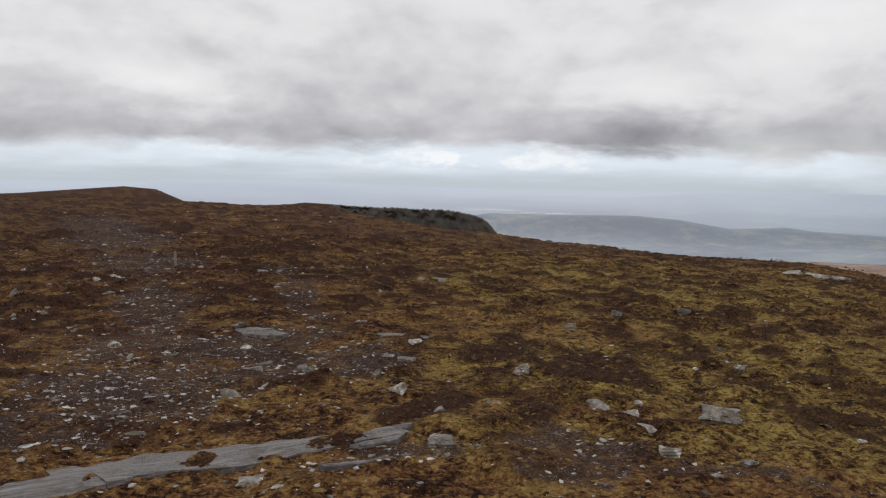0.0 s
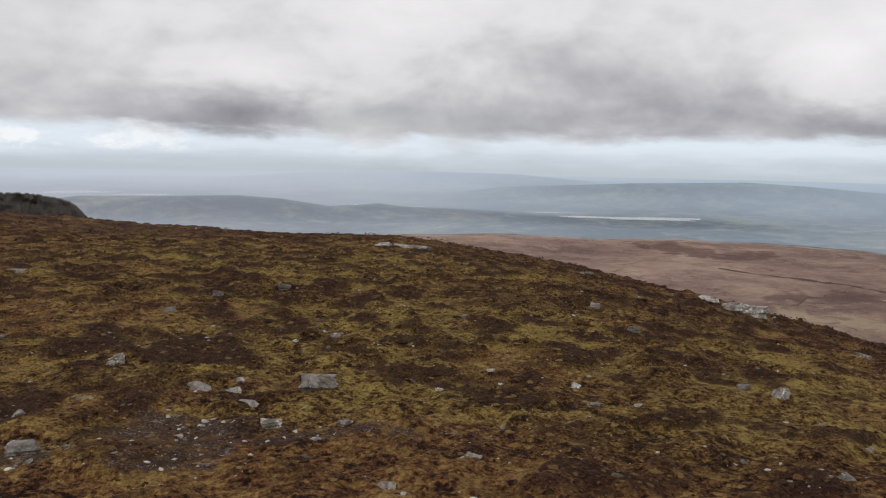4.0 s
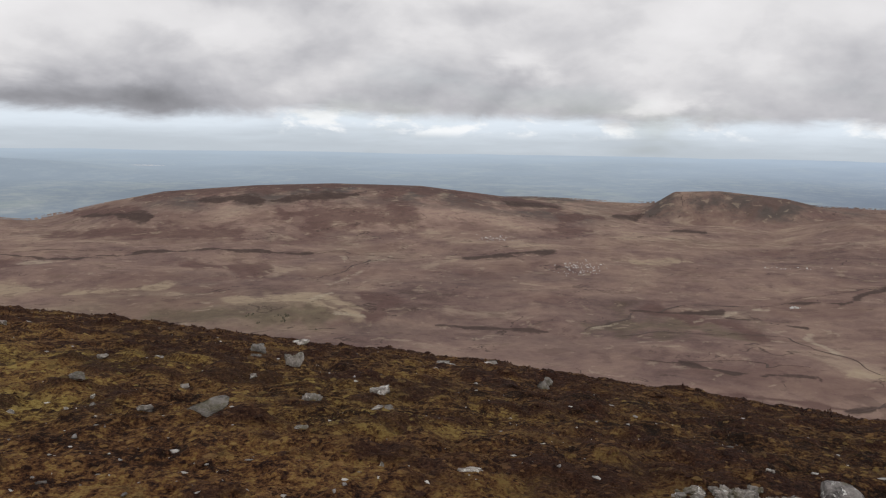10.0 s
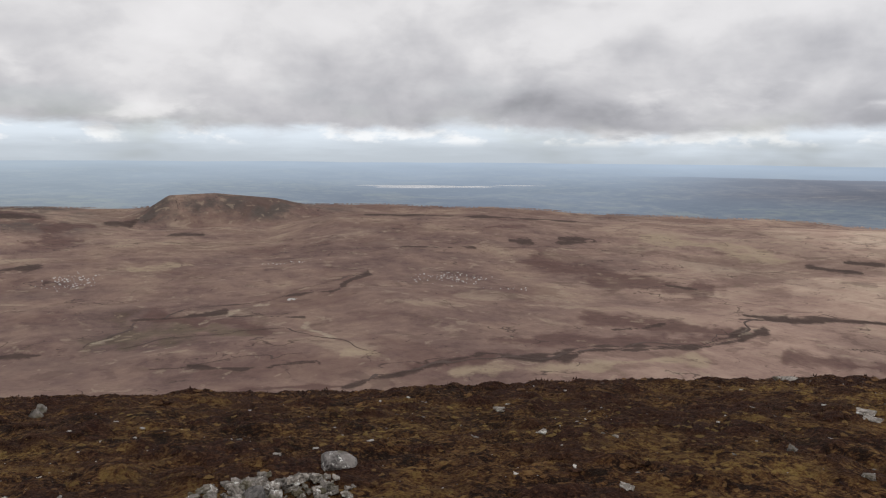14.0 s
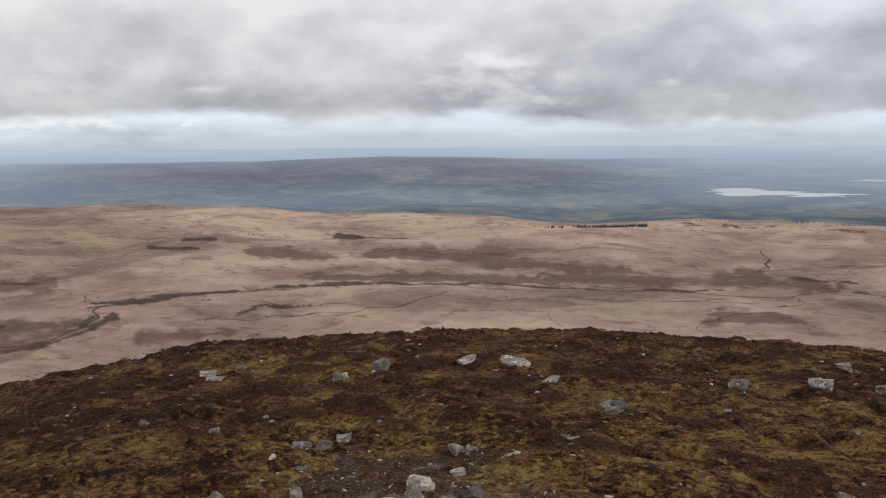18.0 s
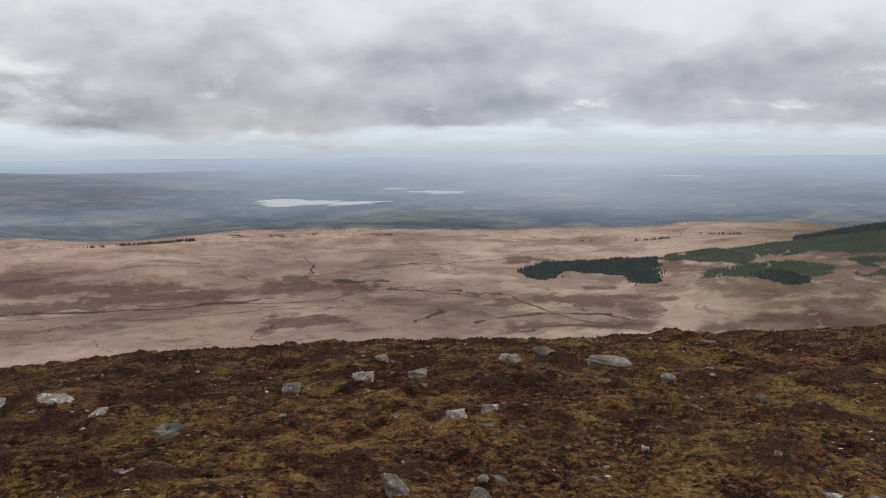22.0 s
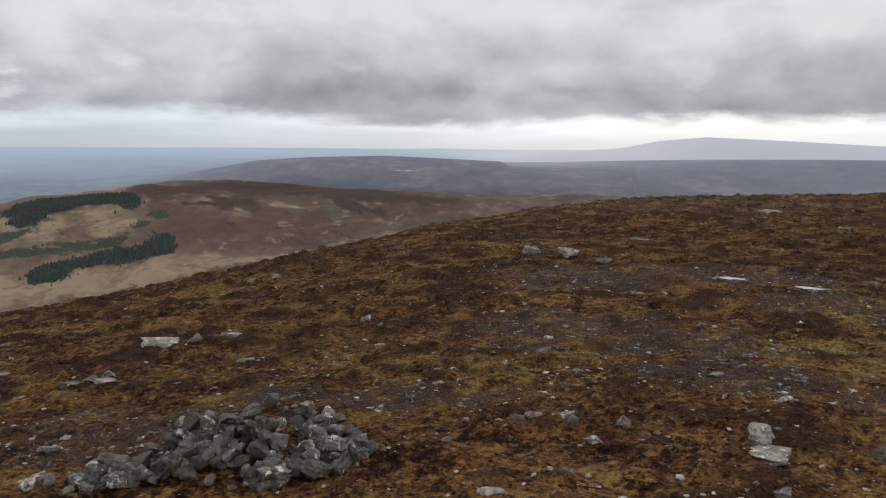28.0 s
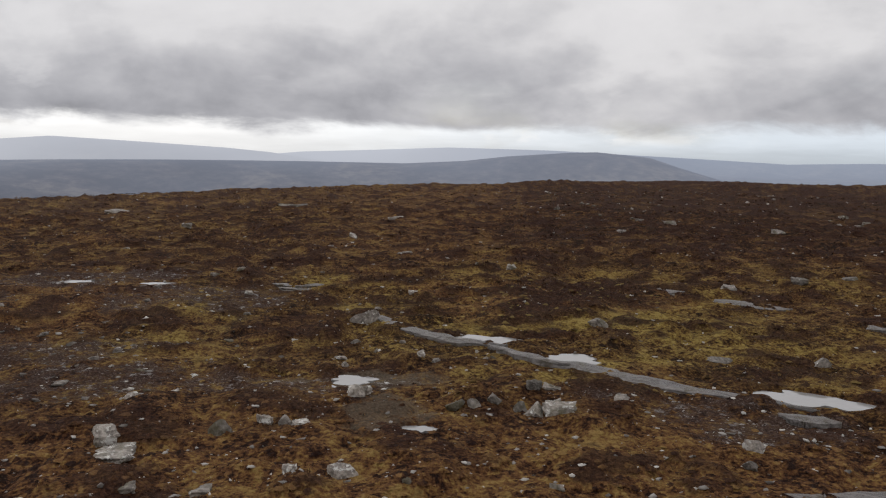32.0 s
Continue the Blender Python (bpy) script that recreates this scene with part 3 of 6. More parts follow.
def value_noise(x, y, seed=0):
    ix, iy = np.floor(x), np.floor(y)
    fx, fy = x - ix, y - iy
    fx, fy = fx * fx * (3 - 2 * fx), fy * fy * (3 - 2 * fy)
    a, b = lattice(ix, iy, seed), lattice(ix + 1, iy, seed)
    c, d = lattice(ix, iy + 1, seed), lattice(ix + 1, iy + 1, seed)
    return (a + (b - a) * fx) * (1 - fy) + (c + (d - c) * fx) * fy - 0.5


def fbm(x, y, seed=0, octaves=4):
    return sum(value_noise(x * 2 ** k, y * 2 ** k, seed + k) * 0.5 ** k for k in range(octaves))


# summit hill and crag beyond the plateau, hills on the moor, ranges in the distance: bearing, elevation of the skyline; crest distance, foot, back
PLATEAU = [
    (bearing_table("29,-1.6 27,-1.5 25,-1.33 21,-.99 19,-1.15 17.4,-1.86 16.4,-2.6 15.5,-5"), 420, 240, 640),
    (bearing_table("13,-5 11,-2.2 9.4,-1.94 5.5,-2.15 2.5,-2.21 -.7,-2.31 -2.2,-2.6 -3,-2.95 -3.6,-3.6 -3.9,-3.94 -4.2,-8"), 176, 164, 260),
]
MOOR_HILLS = [
    (bearing_table("-55,-5.6 -58,-5 -61,-4 -64,-3.4 -70,-2.97 -75,-2.81 -81,-2.91 -85,-3.36 -91,-4.06 -95,-4.6 -98,-6"), 2350, 1650, 2700),
    (bearing_table("-93,-5 -95.5,-4.3 -96.6,-3.92 -98.1,-2.92 -101,-2.79 -105,-3.15 -108.7,-3.97 -113,-4.3 -116,-5"), 2480, 2280, 2700),
    (bearing_table("-104,-5.5 -109,-4.25 -119,-4.26 -126,-4.7 -140,-4.75 -146,-4.85 -151,-5.4 -160,-5.8"), 2150, 1200, 2500),
    (bearing_table("-194,-9.5 -200,-8 -205,-7.2 -210,-6.3 -213.6,-5.96 -219,-4.74 -224,-3.73 -228,-3.3 -230.5,-2.92 -235,-2.78 -242,-3.38 -250,-3.9 -262,-3.9 -272,-5"), 1550, 850, 2000),
]
FAR_HILLS = [
    (bearing_table("22,-1.2 18.2,-.5 13.9,-.45 8.6,-.4 4,-.65 0,-.75"), 4700, 4000, 5200),
    (bearing_table("2,-3.2 -3.2,-2.4 -8,-2.4 -13.1,-2.3 -15.9,-2.5 -19.2,-3.0 -22.6,-2.75 -24.1,-2.95 -31.1,-3.2 -35.8,-3.45 -42.7,-3.5 -47.1,-3.65 -52,-4.2"), 2900, 2650, 3150),
    (bearing_table("-4,-1.9 -9.6,-1.39 -16.6,-.71 -24.1,-.48 -31.8,-.58 -36.9,-.96 -42,-1.6"), 4400, 3800, 4900),
    (bearing_table("-27,-2 -31.1,-1.48 -39.6,-1.04 -47,-.81 -50.5,-.97 -53.9,-1.22 -58.7,-1.5 -64,-2"), 3700, 3300, 4100),
    (bearing_table("-128,-2.6 -135,-2.3 -141,-2 -148.7,-1.5 -156,-1.3 -163,-1.42 -169,-1.75 -174,-2.4 -178,-3.2"), 4000, 2900, 4500),
    (bearing_table("-228,-3.2 -232,-2.5 -236.2,-1.75 -237.5,-1.5 -241,-1.29 -246,-1.17 -249,-1.29 -253.9,-1.5 -254.6,-1.9 -258,-2.1 -263,-2.4"), 2900, 2300, 3300),
    (bearing_table("-246,-2.5 -254,-1.55 -258,-1.5 -262,-1.35 -268,-1.2 -275,-1.1 -283,-1.05 -290,-1.05 -294,-.79 -297,-.41 -301,-.08 -303,0.01 -306.5,-.29 -308.3,-.87 -311,-1.63 -314,-2.2"), 3350, 2600, 3800),
    (bearing_table("-252,-1.4 -257,-.9 -262,-.5 -264.4,-.02 -267.4,.25 -272,.05 -278,-.25 -281,-.5 -284.3,-1.0 -287,-1.4"), 4150, 3600, 4600),
    (bearing_table("-280,-.7 -283,-.4 -286.5,-.24 -293,.1 -300,0.05 -310,-.3 -315,-.49 -320,-.3 -326,-.4 -335,-1"), 4600, 4200, 5200),
]
MOOR_END = bearing_table("40,-4.7 0,-4.8 -20,-4.9 -40,-4.9 -56,-4.9 -64,-4.2 -110,-4.2 -126,-4.4 -140,-4.5 -147,-4.8 -152,-5.4 -170,-5.7 -180,-5.85 -194,-5.6 -204,-5.4 -214,-5.2 -224,-6.2 -262,-6.4 -330,-6.4")


def lift(z, az, r, hills):
    for table, crest, foot, back in hills:
        el = np.interp(az, table[:, 0], table[:, 1], left=-30, right=-30)
        top = EYE + crest * np.tan(np.radians(el))
        k = hermite(r, foot, crest) * (1 - 0.8 * hermite(r, crest, back))
        rough = 1 + 0 * r
        z = np.where((el > -29) & (top > z), z + (top - z) * k * rough, z)
    return z


def land(az, r):
    """Height of the land at bearing az (degrees, -332 to 28) and distance r, without small relief."""
    e = np.interp((az + 320), np.arange(len(EDGE)) * EDGE_STEP, EDGE)
    c = np.tan(np.radians(e)) ** 2 / (2 * EYE)
    rc = 0.6 / c
    near = np.where(r < rc, -c * r * r / 2, -0.3 * rc - 0.6 * (r - rc))
    near = lift(near, az, r, PLATEAU)
    x, y = -np.sin(np.radians(az)) * r, np.cos(np.radians(az)) * r
    el_far = 3.27 - 19296 / np.maximum(r, 2400)
    far = np.where(r < 2400, EYE - 202, EYE + r * np.tan(np.radians(el_far)))
    swell = fbm(x / 420, y / 420, 11, 4) * 20 * hermite(r, 300, 900) * (1 - 0.75 * hermite(r, 2300, 3000))
    far = lift(far + swell, az, r, MOOR_HILLS)
    far = far + fbm(x / 150, y / 150, 19, 3) * (5 + 9 * hermite(az, -212, -226)) * hermite(r, 500, 900) * (1 - hermite(r, 1500, 2000))
    far = lift(far, az, r, FAR_HILLS)
    return np.maximum(near, far)


def place(az, r):
    a = np.radians(az)
    return -np.sin(a) * r, np.cos(a) * r


# ---- wet peat, puddles, sand, moss on the summit: bearing, distance, half width across, half depth ----
WET = [(18.9, 8.6, 1.1, 0.7), (23.9, 6.8, 0.9, 0.9), (19.9, 7.4, 1.3, 0.6), (9.0, 7.9, 1.1, 0.5), (3.3, 5.2, 0.5, 0.25), (-11.3, 5.2, 0.6, 0.35),
       (18.9, 11.4, 0.6, 1.6), (9.4, 12.4, 0.5, 1.0), (7.1, 7.3, 1.0, 0.5), (17.5, 6.6, 0.8, 0.4), (-22, 5.1, 0.5, 0.2), (11.7, 9.0, 0.7, 0.4),
       (19.2, 16.7, 0.9, 2.5), (21, 23, 1.6, 3.0)]
WET_WEST = [(-274.1, 6.1, 0.8, 0.5), (-246.6, 5.4, 0.9, 0.4), (-260.4, 10.5, 1.2, 0.9), (-276.3, 9.6, 1.0, 0.8), (-254.6, 7.8, 0.9, 0.6), (-231, 5.5, 1.1, 0.4),
            (-272, 6.2, 0.9, 0.5), (-285.5, 5.6, 0.7, 0.3), (-267, 7.5, 0.9, 0.7), (-312.4, 5.4, 0.8, 0.35), (-270, 11.3, 1.6, 0.7), (-157, 4.1, 0.7, 0.5)]
WET += [(20.3, 8.4, 0.7, 0.35), (17.4, 8.8, 0.6, 0.3), (20.4, 9.7, 0.3, 0.6), (19.4, 12.1, 0.45, 1.2), (19.7, 16, 0.6, 1.8), (21.8, 22, 0.9, 3.0), (22.3, 30, 1.3, 4.0),
        (26, 5.7, 0.35, 0.3), (25.2, 6.5, 0.5, 0.4), (21.8, 7.3, 0.8, 0.3), (9.9, 10.6, 0.3, 0.7), (9.4, 12.6, 0.25, 1.0), (10.2, 15, 0.3, 1.2), (12, 9.0, 0.9, 0.3)]
PUDDLES = [(-297.3, 7.33, 0.30, 0.13), (-302.9, 6.62, 0.19, 0.18), (-318.8, 6.12, 0.36, 0.15), (-269.3, 11.2, 0.16, 0.09), (-274.3, 10.75, 0.20, 0.08),
           (-263.4, 15.2, 0.2, 0.12), (-293, 4.75, 0.09, 0.05), (26.1, 5.6, 0.08, 0.05), (-287.9, 5.88, 0.13, 0.10), (-241.5, 6.1, 0.05, 0.03)]
# a trail of small pools along the trodden peat
_rng = random.Random(12)
for _k in range(9):
    _d = _rng.uniform(6.0, 12.5)
    PUDDLES.append((round(19.5 + _rng.uniform(-3.2, 3.2) - (_d < 8) * -2.5, 2), round(_d, 2), _rng.uniform(0.025, 0.06), _rng.uniform(0.012, 0.03)))
SANDY = [(-288.6, 5.75, 0.34, 0.28), (-290.6, 5.0, 0.28, 0.5)]
MOSSY = [(-19, 8.5, 3.0, 3.5), (-9, 9.5, 2.5, 2.5), (-26, 8.0, 2.8, 3.0), (-34, 9.0, 3.0, 3.0), (-15, 17, 5, 6), (-46, 9, 2.5, 2.0), (-310, 9.5, 2.2, 2.0), (-317, 8, 1.8, 1.5),
         (-296, 8.2, 1.5, 0.9), (-153, 4.6, 0.6, 0.3), (-60, 7, 2.5, 1.2), (-88, 5.8, 1.6, 0.5), (-168, 5.0, 1.2, 0.4), (-290, 9.5, 2.0, 1.2), (-135, 7.5, 2.0, 0.6), (-96, 6.2, 2.6, 1.0), (-118, 6.2, 2.6, 0.9), (-302, 7.6, 1.5, 0.7), (-294, 6.4, 0.5, 0.4), (-309, 12, 3, 1.5), (-280, 8.4, 1.2, 0.6), (-250, 6.4, 1.2, 0.4)]


def blots(az, r, spots, soft=0.6, ragged=0.8):
    """How far each place lies inside one of the spots: 1 in the middle, 0 outside."""
    x, y = place(az, r)
    out = np.zeros_like(x)
    # ragged outlines
    x, y = x + fbm(x / 0.9, y / 0.9, 71, 4) * ragged, y + fbm(x / 0.9 + 40, y / 0.9, 73, 4) * ragged
    for a, d, w, h in spots:
        t = math.radians(a)
        dx, dy = x + math.sin(t) * d, y - math.cos(t) * d
        across, along = dx * math.cos(t) + dy * math.sin(t), -dx * math.sin(t) + dy * math.cos(t)
        q = np.sqrt((across / w) ** 2 + (along / h) ** 2)
        out = np.maximum(out, 1 - hermite(q, 1 - soft * 0.7, 1 + soft))
    return out


# ---- streams, peat cuts and gravel beds of the moor ----
def winding(points, steps, wander, seed):
    """A winding line through a few places, given by bearing and distance."""
    pts = np.array([place(a, r) for a, r in points])
    t = np.linspace(0, len(pts) - 1, steps)
    x, y = np.interp(t, range(len(pts)), pts[:, 0]), np.interp(t, range(len(pts)), pts[:, 1])
    s = np.linspace(0, steps / 6.0, steps)
    x, y = x + fbm(s, s * 0 + seed, seed, 4) * wander * 2, y + fbm(s, s * 0 + seed + 9.5, seed + 5, 4) * wander * 2
    return np.convolve(np.pad(x, 2, "edge"), np.ones(5) / 5, "valid"), np.convolve(np.pad(y, 2, "edge"), np.ones(5) / 5, "valid")


# places along each stream by bearing and distance, and its width
STREAMS_EAST = [
    (((-49.8, 1315), (-54.3, 1637), (-62, 1598), (-69.9, 1559), (-75.7, 1592), (-79.5, 1492)), 11), (((-75.4, 1632), (-77, 1380), (-77.8, 1486)), 8),
    (((-73.2, 1283), (-75.1, 1313), (-77.8, 1470), (-78.8, 1489)), 12), (((-85.2, 1445), (-87.2, 1480), (-89.3, 1533)), 16),
    (((-92.7, 924), (-95.4, 1059), (-99.4, 1130), (-104.1, 1133), (-108, 1246), (-111.5, 1343)), 12),
    (((-93.9, 922), (-97, 943), (-102.6, 941), (-105.7, 957), (-108.1, 879), (-110.8, 805)), 11), (((-97, 813), (-102.6, 803), (-107.3, 798)), 8),
    (((-110, 693), (-113.6, 747), (-118, 766), (-123, 771), (-126.9, 803), (-129.2, 864), (-134.6, 900), (-136.5, 975), (-138.3, 1112)), 14.5),
]
STREAMS_SOUTH = [
    (((-139.2, 1135), (-142.9, 1156), (-150, 1165), (-153.7, 1167), (-158.8, 1183), (-163.5, 1142), (-168.3, 1171)), 12), (((-167.5, 1191), (-172.1, 1171), (-176, 1157), (-182.9, 1156), (-185.1, 1215), (-185.4, 1253)), 12),
    (((-185.4, 1253), (-188.3, 1198), (-190.7, 1172), (-192.4, 1153), (-194, 1159)), 13), (((-167.5, 1100), (-171.3, 1053), (-176, 1063), (-181.4, 1095), (-182.9, 1164)), 7),
    (((-177.6, 880), (-178, 936), (-179.9, 998), (-182.2, 1022)), 13), (((-142.8, 977), (-146.3, 998), (-149.9, 989), (-153.6, 972), (-157.5, 1044), (-160.7, 1135)), 9),
    (((-146.3, 1073), (-149.9, 1044), (-153.7, 1037)), 7), (((-181.3, 1620), (-181.7, 1458), (-181.4, 1386), (-183.6, 1413)), 12), (((-183.6, 1154), (-183.3, 1085), (-181.8, 1059)), 8),
]
STREAMS_WEST = [
    (((-194, 1159), (-194.7, 1150), (-198.4, 1014), (-205.6, 920)), 12), (((-183, 1480), (-190, 1450), (-195, 1490)), 9), (((-193.7, 903), (-198.5, 943), (-205.6, 980)), 14),
    (((-152, 1500), (-160, 1540), (-166, 1500)), 10), (((-120, 1650), (-126, 1700), (-131, 1680)), 10),
]
# patches on the moor as strokes: half width in degrees of dip, then places by bearing and distance
# heather, and shaded slopes and gully sides painted in the same dark tone
HEATHER_AND_SHADE = []
HEATHER_AND_SHADE += [
    (0.27, ((-40.6, 2228), (-45.9, 2059), (-49, 2162))), (0.35, ((-49, 1403), (-54.1, 1475))), (0.31, ((-57.2, 1947), (-63, 1856), (-68.7, 1775))),
    (0.23, ((-58.3, 2448), (-60.6, 2134))), (0.31, ((-59, 2310), (-61.7, 2105))),
    (0.27, ((-62.2, 2301), (-68.7, 2271), (-75.4, 2294), (-80.8, 2227), (-85.5, 2337), (-90.2, 2281))), (0.35, ((-65.3, 1408), (-70.8, 1366))),
    (0.16, ((-71.9, 1964), (-73.7, 1970))), (0.31, ((-73.9, 1927), (-80.5, 1922))), (0.39, ((-74, 1923), (-80, 1939))),
    (0.35, ((-77, 1125), (-79.3, 1095), (-77.8, 986))), (0.19, ((-89.5, 1889), (-92.9, 1900))), (0.16, ((-90.6, 2047), (-93.2, 2178))),
    (0.35, ((-97.1, 1100), (-101.2, 1035), (-104.3, 935))), (0.19, ((-102, 712), (-109.1, 699))),
]
HEATHER_AND_SHADE += [
    (0.31, ((-114.7, 756), (-119.4, 776))), (0.12, ((-119.6, 1913), (-121.5, 1950))), (0.43, ((-120.9, 856), (-126.9, 864), (-132.3, 893), (-135, 903))),
    (0.54, ((-122.1, 865), (-127, 884), (-131.5, 904), (-135.2, 931))), (0.39, ((-122.5, 1499), (-127.3, 1423))),
    (0.35, ((-126.8, 1335), (-130.4, 1295), (-134.5, 1294))), (0.31, ((-126.8, 1021), (-132.3, 999), (-135.9, 971))), (0.39, ((-127.3, 1423), (-133.5, 1289))),
    (0.35, ((-139.7, 893), (-145.1, 908))), (0.31, ((-147.2, 1508), (-151.5, 1471))), (0.31, ((-151.4, 1255), (-157.9, 1246), (-165.7, 1238))),
    (0.31, ((-151.5, 1244), (-156.2, 1209), (-161.2, 1229))), (0.47, ((-155.4, 1489), (-159.3, 1484), (-163.9, 1413))),
    (0.35, ((-161.6, 1222), (-166.9, 1235), (-173.9, 1269), (-179.3, 1302))),
]
HEATHER_AND_SHADE += [
    (0.27, ((-163.9, 1386), (-168.7, 1319), (-173.6, 1307))), (0.31, ((-164.5, 1251), (-174.8, 1224))), (0.39, ((-175.1, 1249), (-179.7, 1317), (-185.2, 1244))),
    (0.31, ((-177.9, 990), (-179.8, 998), (-182.1, 998))), (0.27, ((-178.1, 1283), (-181.9, 1263), (-185.2, 1245))), (0.27, ((-178.2, 951), (-182.2, 994))),
    (0.19, ((-191.5, 1163), (-193.2, 1156))), (0.35, ((-193.5, 1082), (-197.3, 1118), (-201.4, 1096))),
    (0.35, ((-195.4, 935), (-199.3, 951), (-203.2, 986), (-204.8, 985))), (0.19, ((-195.4, 1106), (-198.5, 1103), (-200.1, 1115))),
    (0.23, ((-195.6, 1480), (-198.2, 1506))), (0.16, ((-200.6, 1192), (-202.4, 1207))), (0.12, ((-202.4, 1116), (-207.1, 1107))),
    (0.35, ((-203.6, 1061), (-205.8, 1065))), (0.27, ((-205.5, 1381), (-208.7, 1300))),
]
HEATHER_AND_SHADE += [
    (0.39, ((-209.2, 964), (-211.9, 1005), (-215, 1019), (-218.1, 1008))), (0.70, ((-231.7, 1376), (-235.3, 1462), (-242.8, 1504), (-250.6, 1391))),
    (0.62, ((-232.7, 1252), (-239, 1252), (-243.6, 1257))), (0.27, ((-233, 1173), (-238.2, 1191), (-242.8, 1222))),
]
PEAT_CUTS = []
PEAT_CUTS += [(0.55, ((-229.5, 1450), (-233, 1470), (-237, 1480), (-241, 1490), (-245, 1470), (-250, 1430))), (0.3, ((-234, 1370), (-237, 1360))), (0.28, ((-243, 1380), (-246, 1350)))]
PEAT_CUTS += [
    (0.10, ((-45.9, 1746), (-49, 1679), (-53.7, 1619), (-58.4, 1504), (-63.1, 1598), (-68.8, 1550), (-73.5, 1572))), (0.16, ((-59.1, 2249), (-63, 1998))),
    (0.16, ((-66.5, 2128), (-71.6, 2094), (-77, 2147))), (0.16, ((-66.7, 2124), (-70.4, 2094), (-76.7, 2141))), (0.12, ((-82.2, 956), (-85.4, 946), (-89.8, 926))),
    (0.12, ((-84, 1494), (-87.2, 1496))), (0.08, ((-84.1, 941), (-90.5, 926))), (0.12, ((-87.1, 2187), (-90.2, 2281))), (0.12, ((-87.1, 2209), (-90.1, 2282))),
    (0.23, ((-87.2, 1513), (-90.1, 1518))), (0.16, ((-94.3, 2272), (-95.8, 2352))), (0.19, ((-95.8, 1087), (-98, 1087), (-101.6, 1104))),
    (0.16, ((-98.1, 2020), (-99.9, 2045))), (0.12, ((-98.5, 795), (-103.6, 778), (-108, 774))),
]
PEAT_CUTS += [
    (0.12, ((-98.9, 802), (-103.5, 772), (-107.9, 778))), (0.12, ((-101.6, 1066), (-106.5, 1018))),
    (0.12, ((-105.2, 1168), (-108.3, 1168), (-109.9, 1276), (-111.5, 1338))),
    (0.27, ((-109.1, 695), (-111.5, 717), (-114.7, 745), (-116.4, 768), (-119.4, 788), (-121.7, 771), (-125.1, 773), (-127.3, 816), (-130.6, 845), (-134, 871), (-135.7, 910), (-136.6, 960), (-138.2, 1007))),
    (0.12, ((-111.4, 2153), (-115.3, 2112), (-119.2, 2103), (-125.9, 2193))), (0.08, ((-113.4, 1624), (-118.5, 1653))), (0.16, ((-120.8, 1748), (-122.3, 1731))),
    (0.27, ((-122, 780), (-124.9, 788), (-127, 837), (-129.4, 867), (-132.2, 868), (-134.4, 896), (-135.5, 941), (-137.4, 1007))),
    (0.12, ((-124.5, 1751), (-126.7, 1789))),
]
PEAT_CUTS += [
    (0.12, ((-124.5, 1806), (-126.4, 1814))), (0.08, ((-128, 959), (-131.5, 1011))), (0.16, ((-131.7, 1321), (-133.8, 1300))), (0.12, ((-136.5, 1072), (-139.3, 1132))),
    (0.12, ((-136.7, 1111), (-142.1, 1139), (-149.1, 1164))), (0.12, ((-140.2, 1621), (-143.7, 1564))), (0.06, ((-142, 965), (-147.5, 1057), (-151.5, 1060))),
    (0.12, ((-142.5, 1699), (-144.8, 1658))), (0.08, ((-146.6, 1053), (-151.6, 1045))),
    (0.08, ((-146.7, 1153), (-151.2, 1163), (-155.6, 1186), (-161.6, 1177), (-166.3, 1198))),
    (0.10, ((-149.9, 1165), (-155.4, 1195), (-160.9, 1181), (-165.4, 1199), (-171.6, 1144), (-179.3, 1204))), (0.08, ((-152.3, 1741), (-157.7, 1658))),
    (0.12, ((-182.1, 1340), (-186.3, 1302))), (0.12, ((-182.9, 1315), (-186.6, 1286))),
]
PEAT_CUTS += [
    (0.10, ((-186.9, 1220), (-190.1, 1191), (-191.8, 1171))), (0.16, ((-188.7, 972), (-190.7, 1044))), (0.12, ((-192.5, 969), (-196.6, 1018), (-202, 1036))),
    (0.08, ((-195.4, 1001), (-197.7, 1017), (-201.2, 1031), (-203.2, 1015))),
    (0.31, ((-230.3, 1402), (-233.1, 1438), (-237.1, 1465), (-241.3, 1455), (-246.7, 1467), (-250.6, 1469))), (0.23, ((-232.7, 1337), (-235.3, 1336))),
    (0.23, ((-242.8, 1400), (-244.3, 1356))),
]
PALE_GRASS = []
PALE_GRASS += [
    (0.35, ((-49.1, 1284), (-56.2, 1249))), (0.27, ((-57.8, 1192), (-63.6, 1228))), (0.31, ((-68.2, 1075), (-74.4, 1093), (-78, 1008))),
    (0.23, ((-68.9, 1102), (-73.9, 1049), (-77, 985))), (0.23, ((-96, 1495), (-99.3, 1514))), (0.19, ((-96, 1509), (-99.4, 1504))),
    (0.27, ((-109.6, 792), (-111.4, 797))), (0.23, ((-109.9, 796), (-111.1, 794))), (0.35, ((-117.4, 736), (-127, 747), (-134, 822))),
    (0.31, ((-130.3, 1867), (-134.3, 1784), (-138.2, 1681))), (0.31, ((-153.8, 966), (-163.2, 975), (-176.7, 957))),
    (0.23, ((-166.3, 1001), (-171.8, 1020), (-178.2, 1028))), (0.23, ((-207.1, 1117), (-211.1, 1070), (-214.2, 1129), (-216.9, 1116))),
    (0.16, ((-210.3, 1034), (-215, 1058), (-218.9, 1020))),
]
